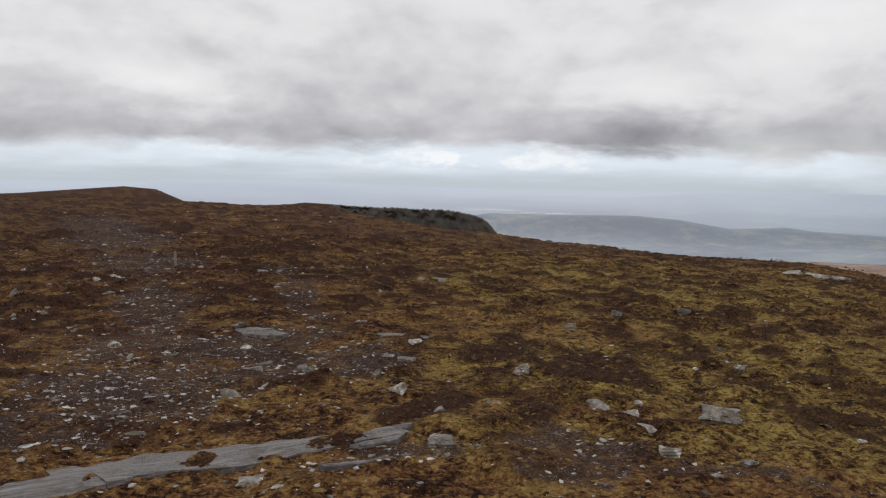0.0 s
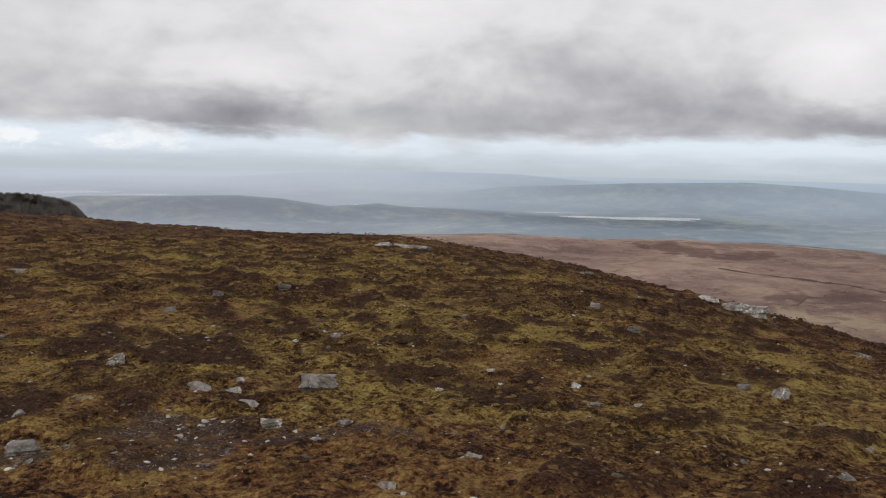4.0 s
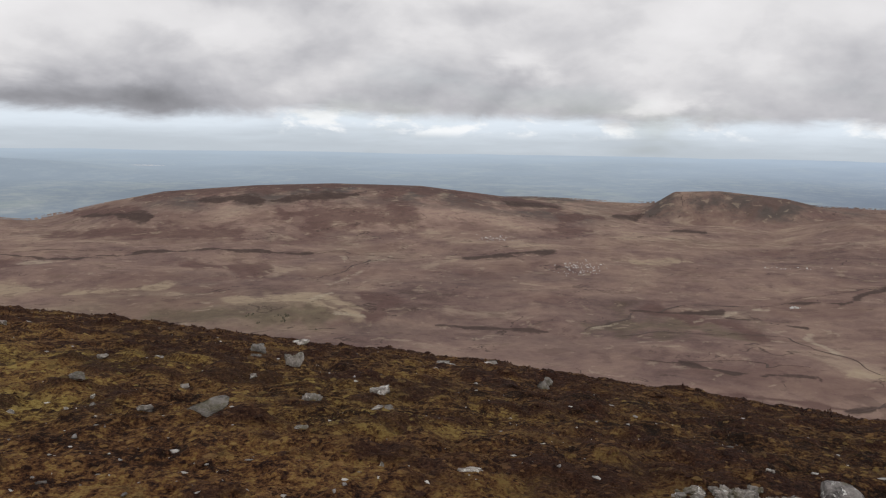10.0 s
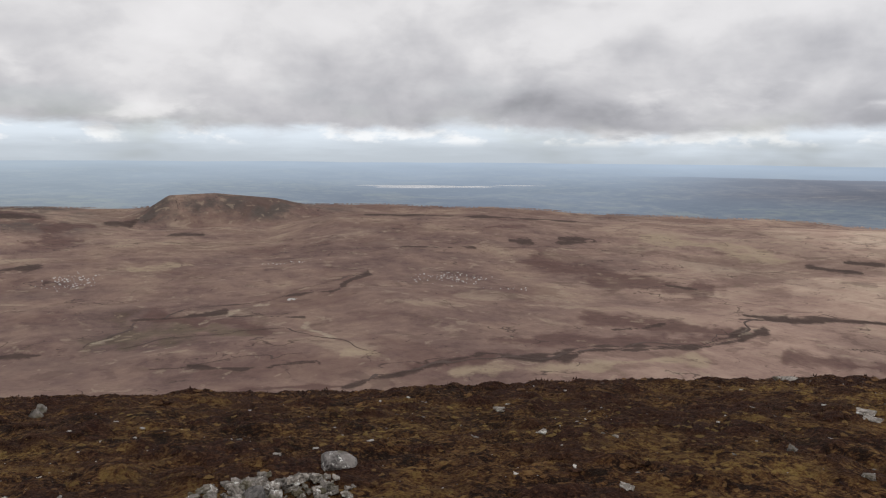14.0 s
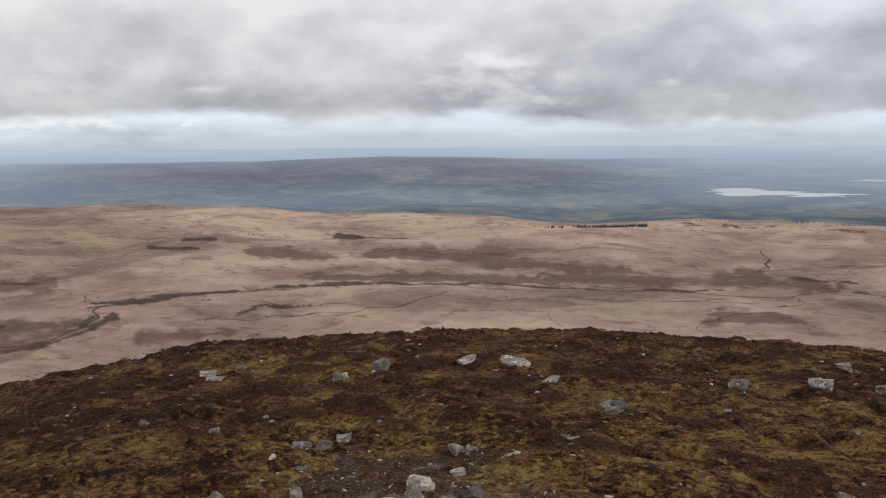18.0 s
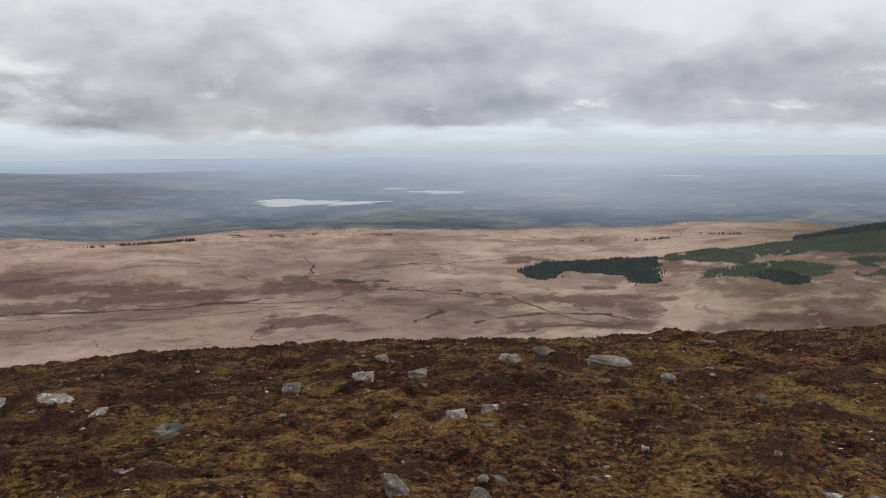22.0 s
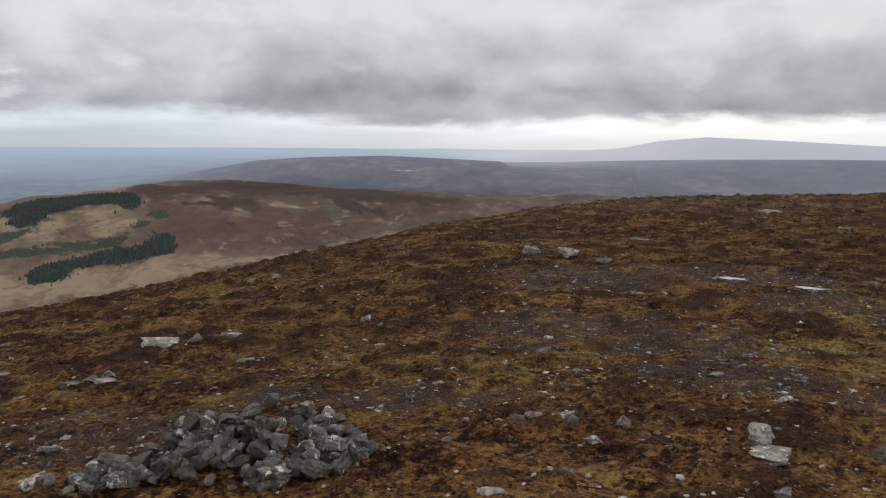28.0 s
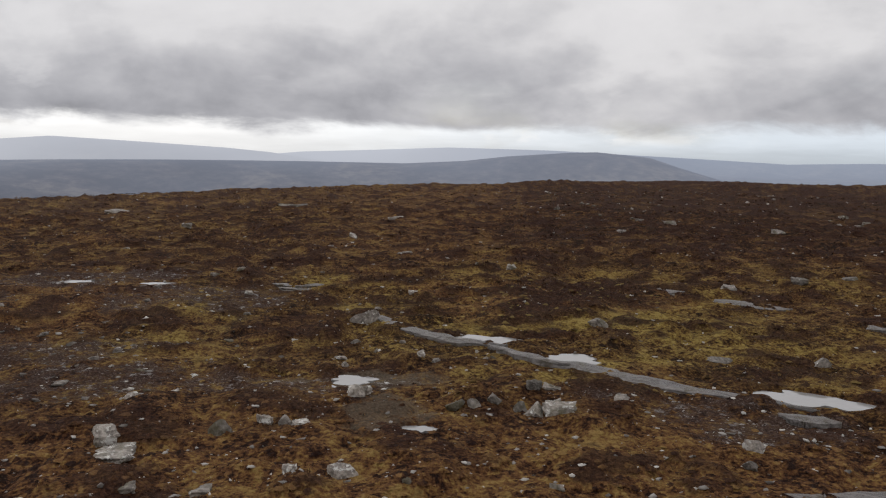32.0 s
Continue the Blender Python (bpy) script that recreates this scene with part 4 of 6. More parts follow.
PALE_GRASS += [
    (0.19, ((-217.9, 1330), (-222.3, 1375))), (0.54, ((-218.8, 1091), (-226.1, 1073), (-230.5, 1113), (-234.6, 1131))),
    (0.47, ((-221.5, 1088), (-224.7, 1093), (-229.8, 1075), (-232.6, 1078))), (0.54, ((-224.1, 1320), (-226.9, 1333), (-229.3, 1278))),
    (0.27, ((-233.3, 1073), (-238.9, 1150), (-246.7, 1219))), (0.12, ((-234.2, 1314), (-237.1, 1353), (-241.3, 1365))),
    (0.12, ((-237.1, 1198), (-241.2, 1265), (-245.9, 1322))),
]
STONY_BEDS = []
STONY_BEDS += [
    (0.12, ((-55.3, 1515), (-56.9, 1503))), (0.08, ((-60.2, 1328), (-61, 1380))), (0.16, ((-73.9, 1067), (-75.4, 1115))), (0.16, ((-75, 1201), (-77.4, 1330))),
    (0.12, ((-75.3, 1529), (-76.4, 1350))), (0.16, ((-75.4, 995), (-77.4, 985))), (0.12, ((-77, 1433), (-79, 1511))), (0.16, ((-92.6, 940), (-94.3, 978), (-95.8, 1040))),
    (0.12, ((-96.2, 890), (-98.8, 886))), (0.12, ((-99.9, 1034), (-102.7, 1100))), (0.16, ((-103.6, 1120), (-104.8, 1128))), (0.12, ((-103.7, 1128), (-104.7, 1130))),
    (0.19, ((-106.7, 981), (-109.1, 860))), (0.23, ((-106.9, 958), (-108.9, 853))), (0.12, ((-136.3, 963), (-137.8, 1012))), (0.19, ((-180.9, 1730), (-181.5, 1393))),
    (0.16, ((-185.1, 1284), (-185.6, 1222))), (0.16, ((-193.3, 927), (-194.2, 898))),
]
STONY_BEDS += [
    (0.08, ((-205.1, 1421), (-207.1, 1384), (-209.1, 1315), (-214.9, 1194), (-217.2, 1194), (-219.1, 1135))), (0.08, ((-214.9, 1333), (-217.2, 1314), (-216.4, 1260))),
]
GREEN_FLUSHES = []
GREEN_FLUSHES += [
    (0.51, ((-63.3, 1012), (-67.2, 992), (-70.9, 990), (-74.5, 986))), (0.78, ((-94.3, 967), (-98.8, 1015), (-102, 950))), (0.19, ((-185.7, 1435), (-188.6, 1461))),
    (0.43, ((-190.7, 1077), (-193, 1028))), (0.31, ((-199.3, 1353), (-202.4, 1265))), (0.39, ((-208.3, 1160), (-213.4, 1101))),
]


def moor_strokes(az, r, strokes):
    """How far each place on the moor lies inside one of the strokes: 1 along the middle, 0 outside."""
    out = np.zeros(az.shape)
    far = r > 280
    a, d = az[far], r[far]
    x, y = place(a, d)
    a = a + fbm(x / 70, y / 70, 71, 3) * 0.9
    dip = np.degrees(np.arctan(202 / d)) * (1 + 0.02 * fbm(x / 60 + 40, y / 60, 73, 3))
    got = np.zeros(a.shape)
    for half, points in strokes:
        w = [p[0] for p in points]
        close = np.nonzero((a > min(w) - 3) & (a < max(w) + 3))[0]
        if not len(close):
            continue
        ca, cd = a[close], dip[close]
        near = np.full(ca.shape, 99.0)
        for (a0, r0), (a1, r1) in zip(points, points[1:]):
            d0, d1 = math.degrees(math.atan(202 / r0)), math.degrees(math.atan(202 / r1))
            k = np.clip(((ca - a0) * (a1 - a0) + (cd - d0) * (d1 - d0)) / ((a1 - a0) ** 2 + (d1 - d0) ** 2 + 1e-6), 0, 1)
            thin = 1 + 1.5 * np.minimum(1, half * 3)
            near = np.minimum(near, np.hypot((ca - a0 - k * (a1 - a0)) / thin, cd - d0 - k * (d1 - d0)))
        uneven = np.clip(0.85 + 1.5 * fbm(ca * 0.8, ca * 0 + half * 50, 33, 3), 0.25, 1.6)
        got[close] = np.maximum(got[close], 1 - hermite(near / (max(half, 0.05) * uneven), 0.0, 1.9))
    out[far] = got
    return out


def bushes(x, y):
    """Where low heather bushes grow among the moss: above zero inside one."""
    return fbm(x / 0.34, y / 0.34, 101, 4) + 0.20 * fbm(x / 2.3, y / 2.3, 107, 2) - 0.10


def surface(az, r, tussocks=1.0):
    """The land with the small relief of tussocks, hollows and wet ground."""
    az, r = np.asarray(az, float), np.asarray(r, float)
    x, y = place(az, r)
    z = land(az, r)
    fade = 1 - hermite(r, 60, 220)
    bush = hermite(bushes(x, y), 0.0, 0.22)
    rough = np.abs(fbm(x / 0.40, y / 0.40, 3, 2)) * 0.12 + fbm(x / 0.22, y / 0.22, 7, 1) * 0.022 + 0.025 * bush
    wet = np.maximum(blots(az, r, WET), blots(az, r, WET_WEST))
    pool, shore = blots(az, r, PUDDLES, 0.35, 0.0), blots(az, r, PUDDLES, 1.1, 0.0)
    rough = tussocks * rough * (1 - 0.5 * wet) * (1 - shore) - 0.05 * pool
    broad = fbm(x / 3.2, y / 3.2, 21, 3) * 0.16 * hermite(r, 2, 9) + fbm(x / 11, y / 11, 31, 3) * 0.5 * hermite(r, 14, 60)
    near_edge = 1 - 0.9 * hermite(r, 200, 600)
    return z + fade * ((rough - 0.042) * hermite(r, 0.3, 1.5) * (1 + 0.02 * r) + broad * near_edge)


def sheet(name, az, radii, mats, slots, fields):
    """A polar sheet: radii has one row for each bearing; the last bearing meets the first."""
    na, nr = radii.shape
    grid_az = np.repeat(az[:, None], nr, 1)
    z = surface(grid_az, radii)
    x, y = place(grid_az, radii)
    me = bpy.data.meshes.new(name)
    me.vertices.add(na * nr)
    me.vertices.foreach_set("co", np.stack([x, y, z], -1).astype(np.float32).ravel())
    i = np.arange(na)[:, None] * nr + np.arange(nr - 1)[None]
    j = (np.arange(na)[:, None] + 1) % na * nr + np.arange(nr - 1)[None]
    quads = np.stack([i, i + 1, j + 1, j], -1).reshape(-1, 4).astype(np.int32)
    me.loops.add(quads.size)
    me.loops.foreach_set("vertex_index", quads.ravel())
    me.polygons.add(len(quads))
    me.polygons.foreach_set("loop_start", np.arange(0, quads.size, 4, dtype=np.int32))
    me.polygons.foreach_set("material_index", slots(grid_az, radii)[:, :-1].astype(np.int32).ravel())
    me.polygons.foreach_set("use_smooth", np.ones(len(quads), dtype=bool))
    for key, value in fields(grid_az, radii).items():
        a = me.attributes.new(key, "FLOAT", "POINT")
        a.data.foreach_set("value", value.astype(np.float32).ravel())
    for m in mats:
        me.materials.append(m)
    me.update(calc_edges=True)
    return new(name, me)


def moor_end(az):
    el = np.interp(az, MOOR_END[:, 0], MOOR_END[:, 1])
    return 202 / np.tan(np.radians(-el)) * 1.02


# one sheet of ground from the summit over the moor to its far edge
AZ = np.arange(-324, 36, 0.2)
near_r = np.concatenate([[0.001, 0.2], np.geomspace(0.45, 2.6, 14), np.geomspace(2.64, 26, 226)[:-1], np.geomspace(26, 160, 50)])
u = np.concatenate([np.linspace(0, 0.5, 26)[1:-1], np.linspace(0.5, 1, 210)])
moor_r = 160 * (moor_end(AZ)[:, None] / 160) ** u[None]
radii = np.concatenate([np.repeat(near_r[None], len(AZ), 0), moor_r], 1)


def ground_fields(az, r):
    near = r < 60
    out = {}
    out["wet"] = np.where(near, np.maximum(np.maximum(blots(az, r, WET), blots(az, r, WET_WEST)), blots(az, r, PUDDLES, 0.5, 0.1)), 0)
    out["sand"] = np.where(near, blots(az, r, SANDY), 0)
    x, y = place(az, r)
    wob = fbm(x / 2.0, y / 2.0, 51, 3)
    out["moss"] = np.clip(np.where(r < 80, blots(az, r, MOSSY, 0.9, 2.5) * (0.7 + wob), 0), 0, 1)
    out["rust"] = np.clip(hermite(r + 2.0 * wob, 6.2, 4.2) * (1 - 0.75 * hermite(az, -245, -225) * hermite(az, -128, -146)) + 0.8 * hermite(wob, 0.12, 0.35) * (r < 40) + 0.85 * hermite(az, -4, 9) * hermite(r + 3 * wob, 4.5, 7) * (r < 60) + 0.5 * hermite(az, -280, -292) * hermite(r + 6 * wob, 9, 14) * (r < 60), 0, 1)
    dark = 2.2 * hermite(az, -292, -303) * hermite(r + 8 * wob, 11, 16) + 0.9 * hermite(az, -2, 8) * hermite(r + 6 * wob, 8, 13)
    dark = dark + 1.45 * hermite(az, -52, -85) * (-0.1 + 1.0 * hermite(az, -165, -135)) * hermite(az, -240, -215) * (0.75 + 1.2 * wob) + 0.12 * hermite(az, -240, -262)
    dark = dark + 0.8 * np.exp(-((az + 174) / 8) ** 2) + 0.7 * np.exp(-((az + 200) / 13) ** 2) + 0.4 * hermite(az, -215, -228) * hermite(az, -245, -235) + 0.3 * hermite(az, -22, -40) * hermite(az, -150, -120) + 1.9 * hermite(az, -82, -100) * hermite(az, -150, -122) + 0.7 * np.exp(-((az + 166) / 9) ** 2) - 0.6 * np.exp(-((az + 208) / 12) ** 2) - 0.3 * np.exp(-((az + 255) / 14) ** 2)
    hill_a, hill_b = hermite(az, -60, -66) * hermite(az, -97, -90) * hermite(r, 1950, 2150), 1.1 * hermite(az, -95, -97) * hermite(az, -112, -107) * hermite(r, 2310, 2380)
    hill_d = 0.85 * hermite(az, -226, -233) * hermite(r, 1050, 1300)
    # the last term paints shade into the hollows of the moor
    out["dark"] = np.clip(np.where(r < np.where(az > -6, 700, 300), dark * (r < 60) + np.clip(dark, 0, 1) * (r >= 60), np.maximum(np.maximum(np.maximum(hill_a, hill_b), hill_d), 0.2 * hermite(fbm(x / 420, y / 420, 11, 4) + 0.6 * fbm(x / 130, y / 130, 15, 3), -0.12, -0.3))), 0, 2.4)
    out["bush"] = np.where(r < 70, bushes(x, y), 0.12 * np.sign(fbm(x / 4, y / 4, 103, 3)))
    out["bush"] = out["bush"] - 0.03 * out["moss"] + 0.06 * np.clip(dark, 0, 2.2) - 0.22 * hermite(r + 2.0 * wob, 7.5, 4.2)
    if r.max() > 280:
        out["heather"], out["cut"], out["sward"] = moor_strokes(az, r, HEATHER_AND_SHADE), moor_strokes(az, r, [(0.7 * half, points) for half, points in PEAT_CUTS]), moor_strokes(az, r, PALE_GRASS)
        out["flush"], out["gravel"] = moor_strokes(az, r, GREEN_FLUSHES), moor_strokes(az, r, STONY_BEDS)
    out["pale"] = hermite(az, -118, -150) * hermite(az, -219, -205) + 0.35 * hermite(az, -60, -40) * hermite(r, 300, 900)
    out["pale"] = np.clip(out["pale"] + 0.35 * np.exp(-((az + 76) / 16) ** 2) * hermite(r, 1750, 1950), 0, 1)
    # swells paler, hollows darker: relief shading put into the grass and heather tone
    hollow = fbm(x / 420, y / 420, 11, 4) + 0.5 * fbm(x / 150, y / 150, 15, 3)
    out["pale"] = np.clip(out["pale"] * (0.9 + 0.8 * hollow), 0, 1)
    g = 0.5 * np.exp(-((az + 56) / 9) ** 2 - ((r - 1130) / 110) ** 2) + 0.45 * np.exp(-((az + 72) / 7) ** 2 - ((r - 1000) / 110) ** 2)
    g = g + 0.6 * hermite(az, -206, -214) * hermite(az, -278, -264) + 0.4 * np.exp(-((az + 199) / 8) ** 2 - ((r - 1050) / 160) ** 2)
    out["grass"] = np.clip(g * (0.8 + fbm(x / 160, y / 160, 61, 3)) * (r > 300), 0, 1)
    return out


ground = sheet("ground", AZ, radii, [TURF, MOOR], lambda az, r: r > np.where(az > -6, 700, 300), ground_fields)
tagged(ground, "boggy mountain summit of heather and moss above brown moorland", "ground", kind="structure")

# lowland and hills in the distance
AZ_FAR = np.arange(-324, 36, 0.3)
v = np.linspace(0, 1, 150)
far_r = moor_end(AZ_FAR)[:, None] * 0.985 * (4880 / (moor_end(AZ_FAR)[:, None] * 0.985)) ** v[None]


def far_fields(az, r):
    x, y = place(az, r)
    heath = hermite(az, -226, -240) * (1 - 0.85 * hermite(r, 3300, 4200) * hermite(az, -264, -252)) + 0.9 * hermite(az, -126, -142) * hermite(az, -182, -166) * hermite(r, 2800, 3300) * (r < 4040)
    # less of the painted haze on the nearer hills, so they stand out darker
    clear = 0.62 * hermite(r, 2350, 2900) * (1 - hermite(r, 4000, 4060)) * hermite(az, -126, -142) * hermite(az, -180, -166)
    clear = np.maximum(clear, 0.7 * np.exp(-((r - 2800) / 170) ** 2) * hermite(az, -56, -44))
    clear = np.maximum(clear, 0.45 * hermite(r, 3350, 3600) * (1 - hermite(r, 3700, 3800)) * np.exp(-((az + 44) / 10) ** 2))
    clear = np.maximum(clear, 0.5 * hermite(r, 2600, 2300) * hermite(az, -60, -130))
    # bearings where extra pale haze is painted into the glow
    painted_mist = np.clip(0.6 * hermite(az, -44, -12) + 0.45 * np.exp(-((az + 199) / 9) ** 2) * hermite(r, 2300, 2900) + 0.5 * np.exp(-((az + 256) / 8) ** 2) * hermite(r, 2700, 3400) + 0.8 * hermite(az, -248, -260) * hermite(az, -308, -288) * hermite(r, 3350, 3800), 0, 1)
    return {"east": 0.8 * hermite(az, -118, -90) * hermite(az, -8, -24), "painted_mist": painted_mist, "heath": np.clip(heath, 0, 1), "clear": np.clip(clear, 0, 1.4)}


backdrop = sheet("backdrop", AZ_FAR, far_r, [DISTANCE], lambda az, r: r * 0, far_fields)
tagged(backdrop, "lowland of fields, woods and distant hills with painted haze", "distant land", kind="structure")


def part(name, bm, mat, parent=None, label=""):
    me = bpy.data.meshes.new(name)
    bm.to_mesh(me)
    bm.free()
    me.materials.append(mat)
    ob = new(name, me)
    if parent is not None:
        ob.parent = parent
    if label:
        ob["label"] = label
    return ob


def from_arrays(name, verts, faces, mat):
    me = bpy.data.meshes.new(name)
    me.from_pydata(verts if isinstance(verts, list) else verts.tolist(), [], faces if isinstance(faces, list) else faces.tolist())
    me.materials.append(mat)
    return new(name, me)


# ---- distant water, streams and peat banks of the moor ----
def outline_blob(centre_az, centre_r, half_az, half_r, seed, count=40, ragged=0.3):
    rng = np.random.default_rng(seed)
    ph = rng.random(6) * 6.28
    t = np.linspace(0, 2 * np.pi, count, endpoint=False)
    k = 1 + ragged * (np.sin(2 * t + ph[0]) * 0.4 + np.sin(3 * t + ph[1]) * 0.35 + np.sin(5 * t + ph[2]) * 0.3 + np.sin(9 * t + ph[3]) * 0.22)
    return centre_az + half_az * k * np.cos(t), centre_r + half_r * k * np.sin(t)


def lough(az, r, half_az, half_r, seed):
    bm = bmesh.new()
    rings = []
    oa, orr = outline_blob(az, r, half_az, half_r, seed, 48, 0.55)
    for k in (0.3, 0.65, 1.0):
        a, d = az + (oa - az) * k, r + (orr - r) * k
        x, y = place(a, d)
        z = land(a, d) + 1.2
        rings.append([bm.verts.new(p) for p in zip(x, y, z)])
    cx, cy = place(az, r)
    mid = bm.verts.new((cx, cy, float(land(np.array([az]), np.array([r]))[0]) + 1.2))
    count = len(rings[0])
    for i in range(count):
        j = (i + 1) % count
        bm.faces.new((mid, rings[0][i], rings[0][j]))
        for a, b in zip(rings, rings[1:]):
            bm.faces.new((a[i], b[i], b[j], a[j]))
    bmesh.ops.recalc_face_normals(bm, faces=bm.faces)
    return tagged(part("lough", bm, LOUGH), "pale distant lough reflecting the sky", "lake", "loughs in the lowland")


for i, row in enumerate([(-21.3, 3110, 0.9, 14), (-25.1, 3060, 0.8, 14), (-34.2, 3020, 1.9, 12), (-40.3, 2890, 3.6, 56), (-180.6, 2770, 3.4, 75), (-184.4, 2710, 2.2, 40),
                         (-190.4, 3015, 1.8, 44), (-187.3, 3155, 1.0, 20), (-115.5, 3420, 4.6, 44), (-121.5, 3480, 1.6, 18), (-3.2, 3530, 2.1, 40), (-7.2, 3395, 1.5, 24),
                         (-247.4, 2650, 0.8, 1), (-206.7, 3650, 1.5, 14), (-112.0, 3470, 1.6, 18), (-63, 3900, 1.0, 16), (-199, 3900, 1.4, 18)]):
    lough(*row, 100 + i)



# ---- streams on the moor ----
def ribbon(name, points, width, wander, mat, seed, parent=None, aside=0.0, broken=-1.0):
    """A narrow winding strip lying on the moor, uneven in width, left out where the ground covers it."""
    steps = max(40, int(sum(math.dist(place(*p), place(*q)) for p, q in zip(points, points[1:])) / 5.0))
    px, py = winding(points, steps, wander, seed)
    dx, dy = np.gradient(px), np.gradient(py)
    ln = np.hypot(dx, dy) + 1e-6
    nx, ny = -dy / ln, dx / ln
    out = np.sign(nx * px + ny * py)
    px, py = px + nx * out * aside, py + ny * out * aside
    s = np.arange(steps) / 7.0
    half = 0.5 * width * np.clip(0.75 + 1.7 * fbm(s + aside, s * 0 + 3, seed, 4), 0.10, 2.0) * np.minimum(1, np.minimum(np.arange(steps) + 1, steps - np.arange(steps)) / 6)
    on = fbm(s * 0.6, s * 0 + 7, seed + 3, 3) > broken
    verts, faces = [], []
    lines = []
    for k in (-1.0, 0.0, 1.0):
        wob = 1 + 0.9 * fbm(s * 3.1, s * 0 + k, seed + 8, 3)
        qx, qy = px + nx * half * k * wob, py + ny * half * k * wob
        a = np.degrees(np.arctan2(-qx, qy))
        a = np.where(a > 36, a - 360, a)
        lines.append(np.stack([qx, qy, land(a, np.hypot(qx, qy)) + (0.5 if k == 0 else 0.22)], -1))
    verts = np.stack(lines, 1).reshape(-1, 3)
    for i in range(steps - 1):
        if on[i]:
            faces += [(3 * i + j, 3 * i + j + 1, 3 * i + j + 4, 3 * i + j + 3) for j in (0, 1)]
    ob = from_arrays(name, verts, faces, mat)
    if parent is not None:
        ob.parent = parent
    return ob


for i, (points, width) in enumerate(STREAMS_EAST + STREAMS_SOUTH + STREAMS_WEST):
    bed = ribbon("stream", points, width * 0.26, 14.0, PEAT_BED, 300 + i, broken=-1.0)
    tagged(bed, "dark winding peat stream cut into brown moor", "stream", "streams on the moor")

# ---- woods ----
def conifers(name, regions, mat, tall, spacing, seed, label, gap=-0.42, track=0.0):
    rng = np.random.default_rng(seed)
    verts, faces = [], []
    for corners in regions:
        c = np.array([place(a, r) for a, r in corners])
        lo, hi = c.min(0), c.max(0)
        count = int((hi - lo).prod() / spacing ** 2)
        pts = lo + rng.random((count, 2)) * (hi - lo)
        inside = np.zeros(len(pts), bool)
        # ragged margins: the planted line wanders and single trees stand out of it
        drift = np.stack([fbm(pts[:, 0] / 22, pts[:, 1] / 22, seed + k, 3) for k in (21, 22)], -1)
        edge = pts + 13 * drift + rng.normal(0, 2.4, pts.shape) + (rng.random((count, 1)) < 0.05) * rng.normal(0, 9, pts.shape)
        for (x0, y0), (x1, y1) in zip(c, np.roll(c, -1, 0)):
            cross = ((y0 > edge[:, 1]) != (y1 > edge[:, 1])) & (edge[:, 0] < (x1 - x0) * (edge[:, 1] - y0) / (y1 - y0 + 1e-9) + x0)
            inside ^= cross
        inside &= fbm(pts[:, 0] / 30, pts[:, 1] / 30, seed, 3) > gap
        # forest tracks
        inside &= np.abs(fbm(pts[:, 0] / 75, pts[:, 1] / 150, seed + 31, 2)) > track
        pts = pts[inside]
        r = np.hypot(pts[:, 0], pts[:, 1])
        a = np.degrees(np.arctan2(-pts[:, 0], pts[:, 1]))
        a = np.where(a > 36, a - 360, a)
        for (x, y), z in zip(pts, land(a, r)):
            h = tall * rng.uniform(0.6, 1.3)
            b = len(verts)
            turn = rng.uniform(0, 6.28)
            for k, (up, wide) in enumerate(((0.0, 0.42), (0.40, 0.27))):
                for s in range(5):
                    t = turn + k + s * 1.2566
                    w = wide * h * rng.uniform(0.75, 1.2)
                    verts.append((x + w * math.cos(t), y + w * math.sin(t), z - 0.5 + up * h))
                verts.append((x, y, z + h * (0.66 if k == 0 else 1.0)))
                o = b + k * 6
                faces += [(o + s, o + (s + 1) % 5, o + 5) for s in range(5)]
    return tagged(from_arrays(name, verts, faces, mat), label, "forest", kind="stuff")


conifers("plantation", [
    ((-196, 1389), (-197.7, 1482), (-200.8, 1473), (-202.8, 1502), (-205.1, 1476), (-205.15, 1220), (-204, 1244), (-202.8, 1352), (-199.3, 1388), (-197.7, 1303), (-196.2, 1331)),
    ((-211.2, 1220), (-213, 1262), (-214.3, 1210), (-214.6, 1187), (-213, 1177)),
    ((-223.2, 1150), (-223.9, 1162), (-227.4, 1185), (-230, 1197), (-230.7, 1224), (-231.6, 1224), (-231.8, 1152), (-230.1, 1153), (-226, 1140), (-224.5, 1101), (-223.2, 1110)),
    ((-213.5, 1560), (-219, 1547), (-219.7, 1533), (-219, 1459), (-217.1, 1474), (-213.7, 1517)),
    ((-221.9, 1428), (-224, 1503), (-225.8, 1474), (-229.2, 1433), (-229.9, 1362), (-229.6, 1336), (-228.5, 1373), (-226.8, 1403), (-225.5, 1385), (-224.4, 1374), (-223.7, 1344), (-222.9, 1339)),
], SPRUCE, 4.8, 2.2, 5, "dark spruce plantation blocks on a moorland hillside", -0.7)
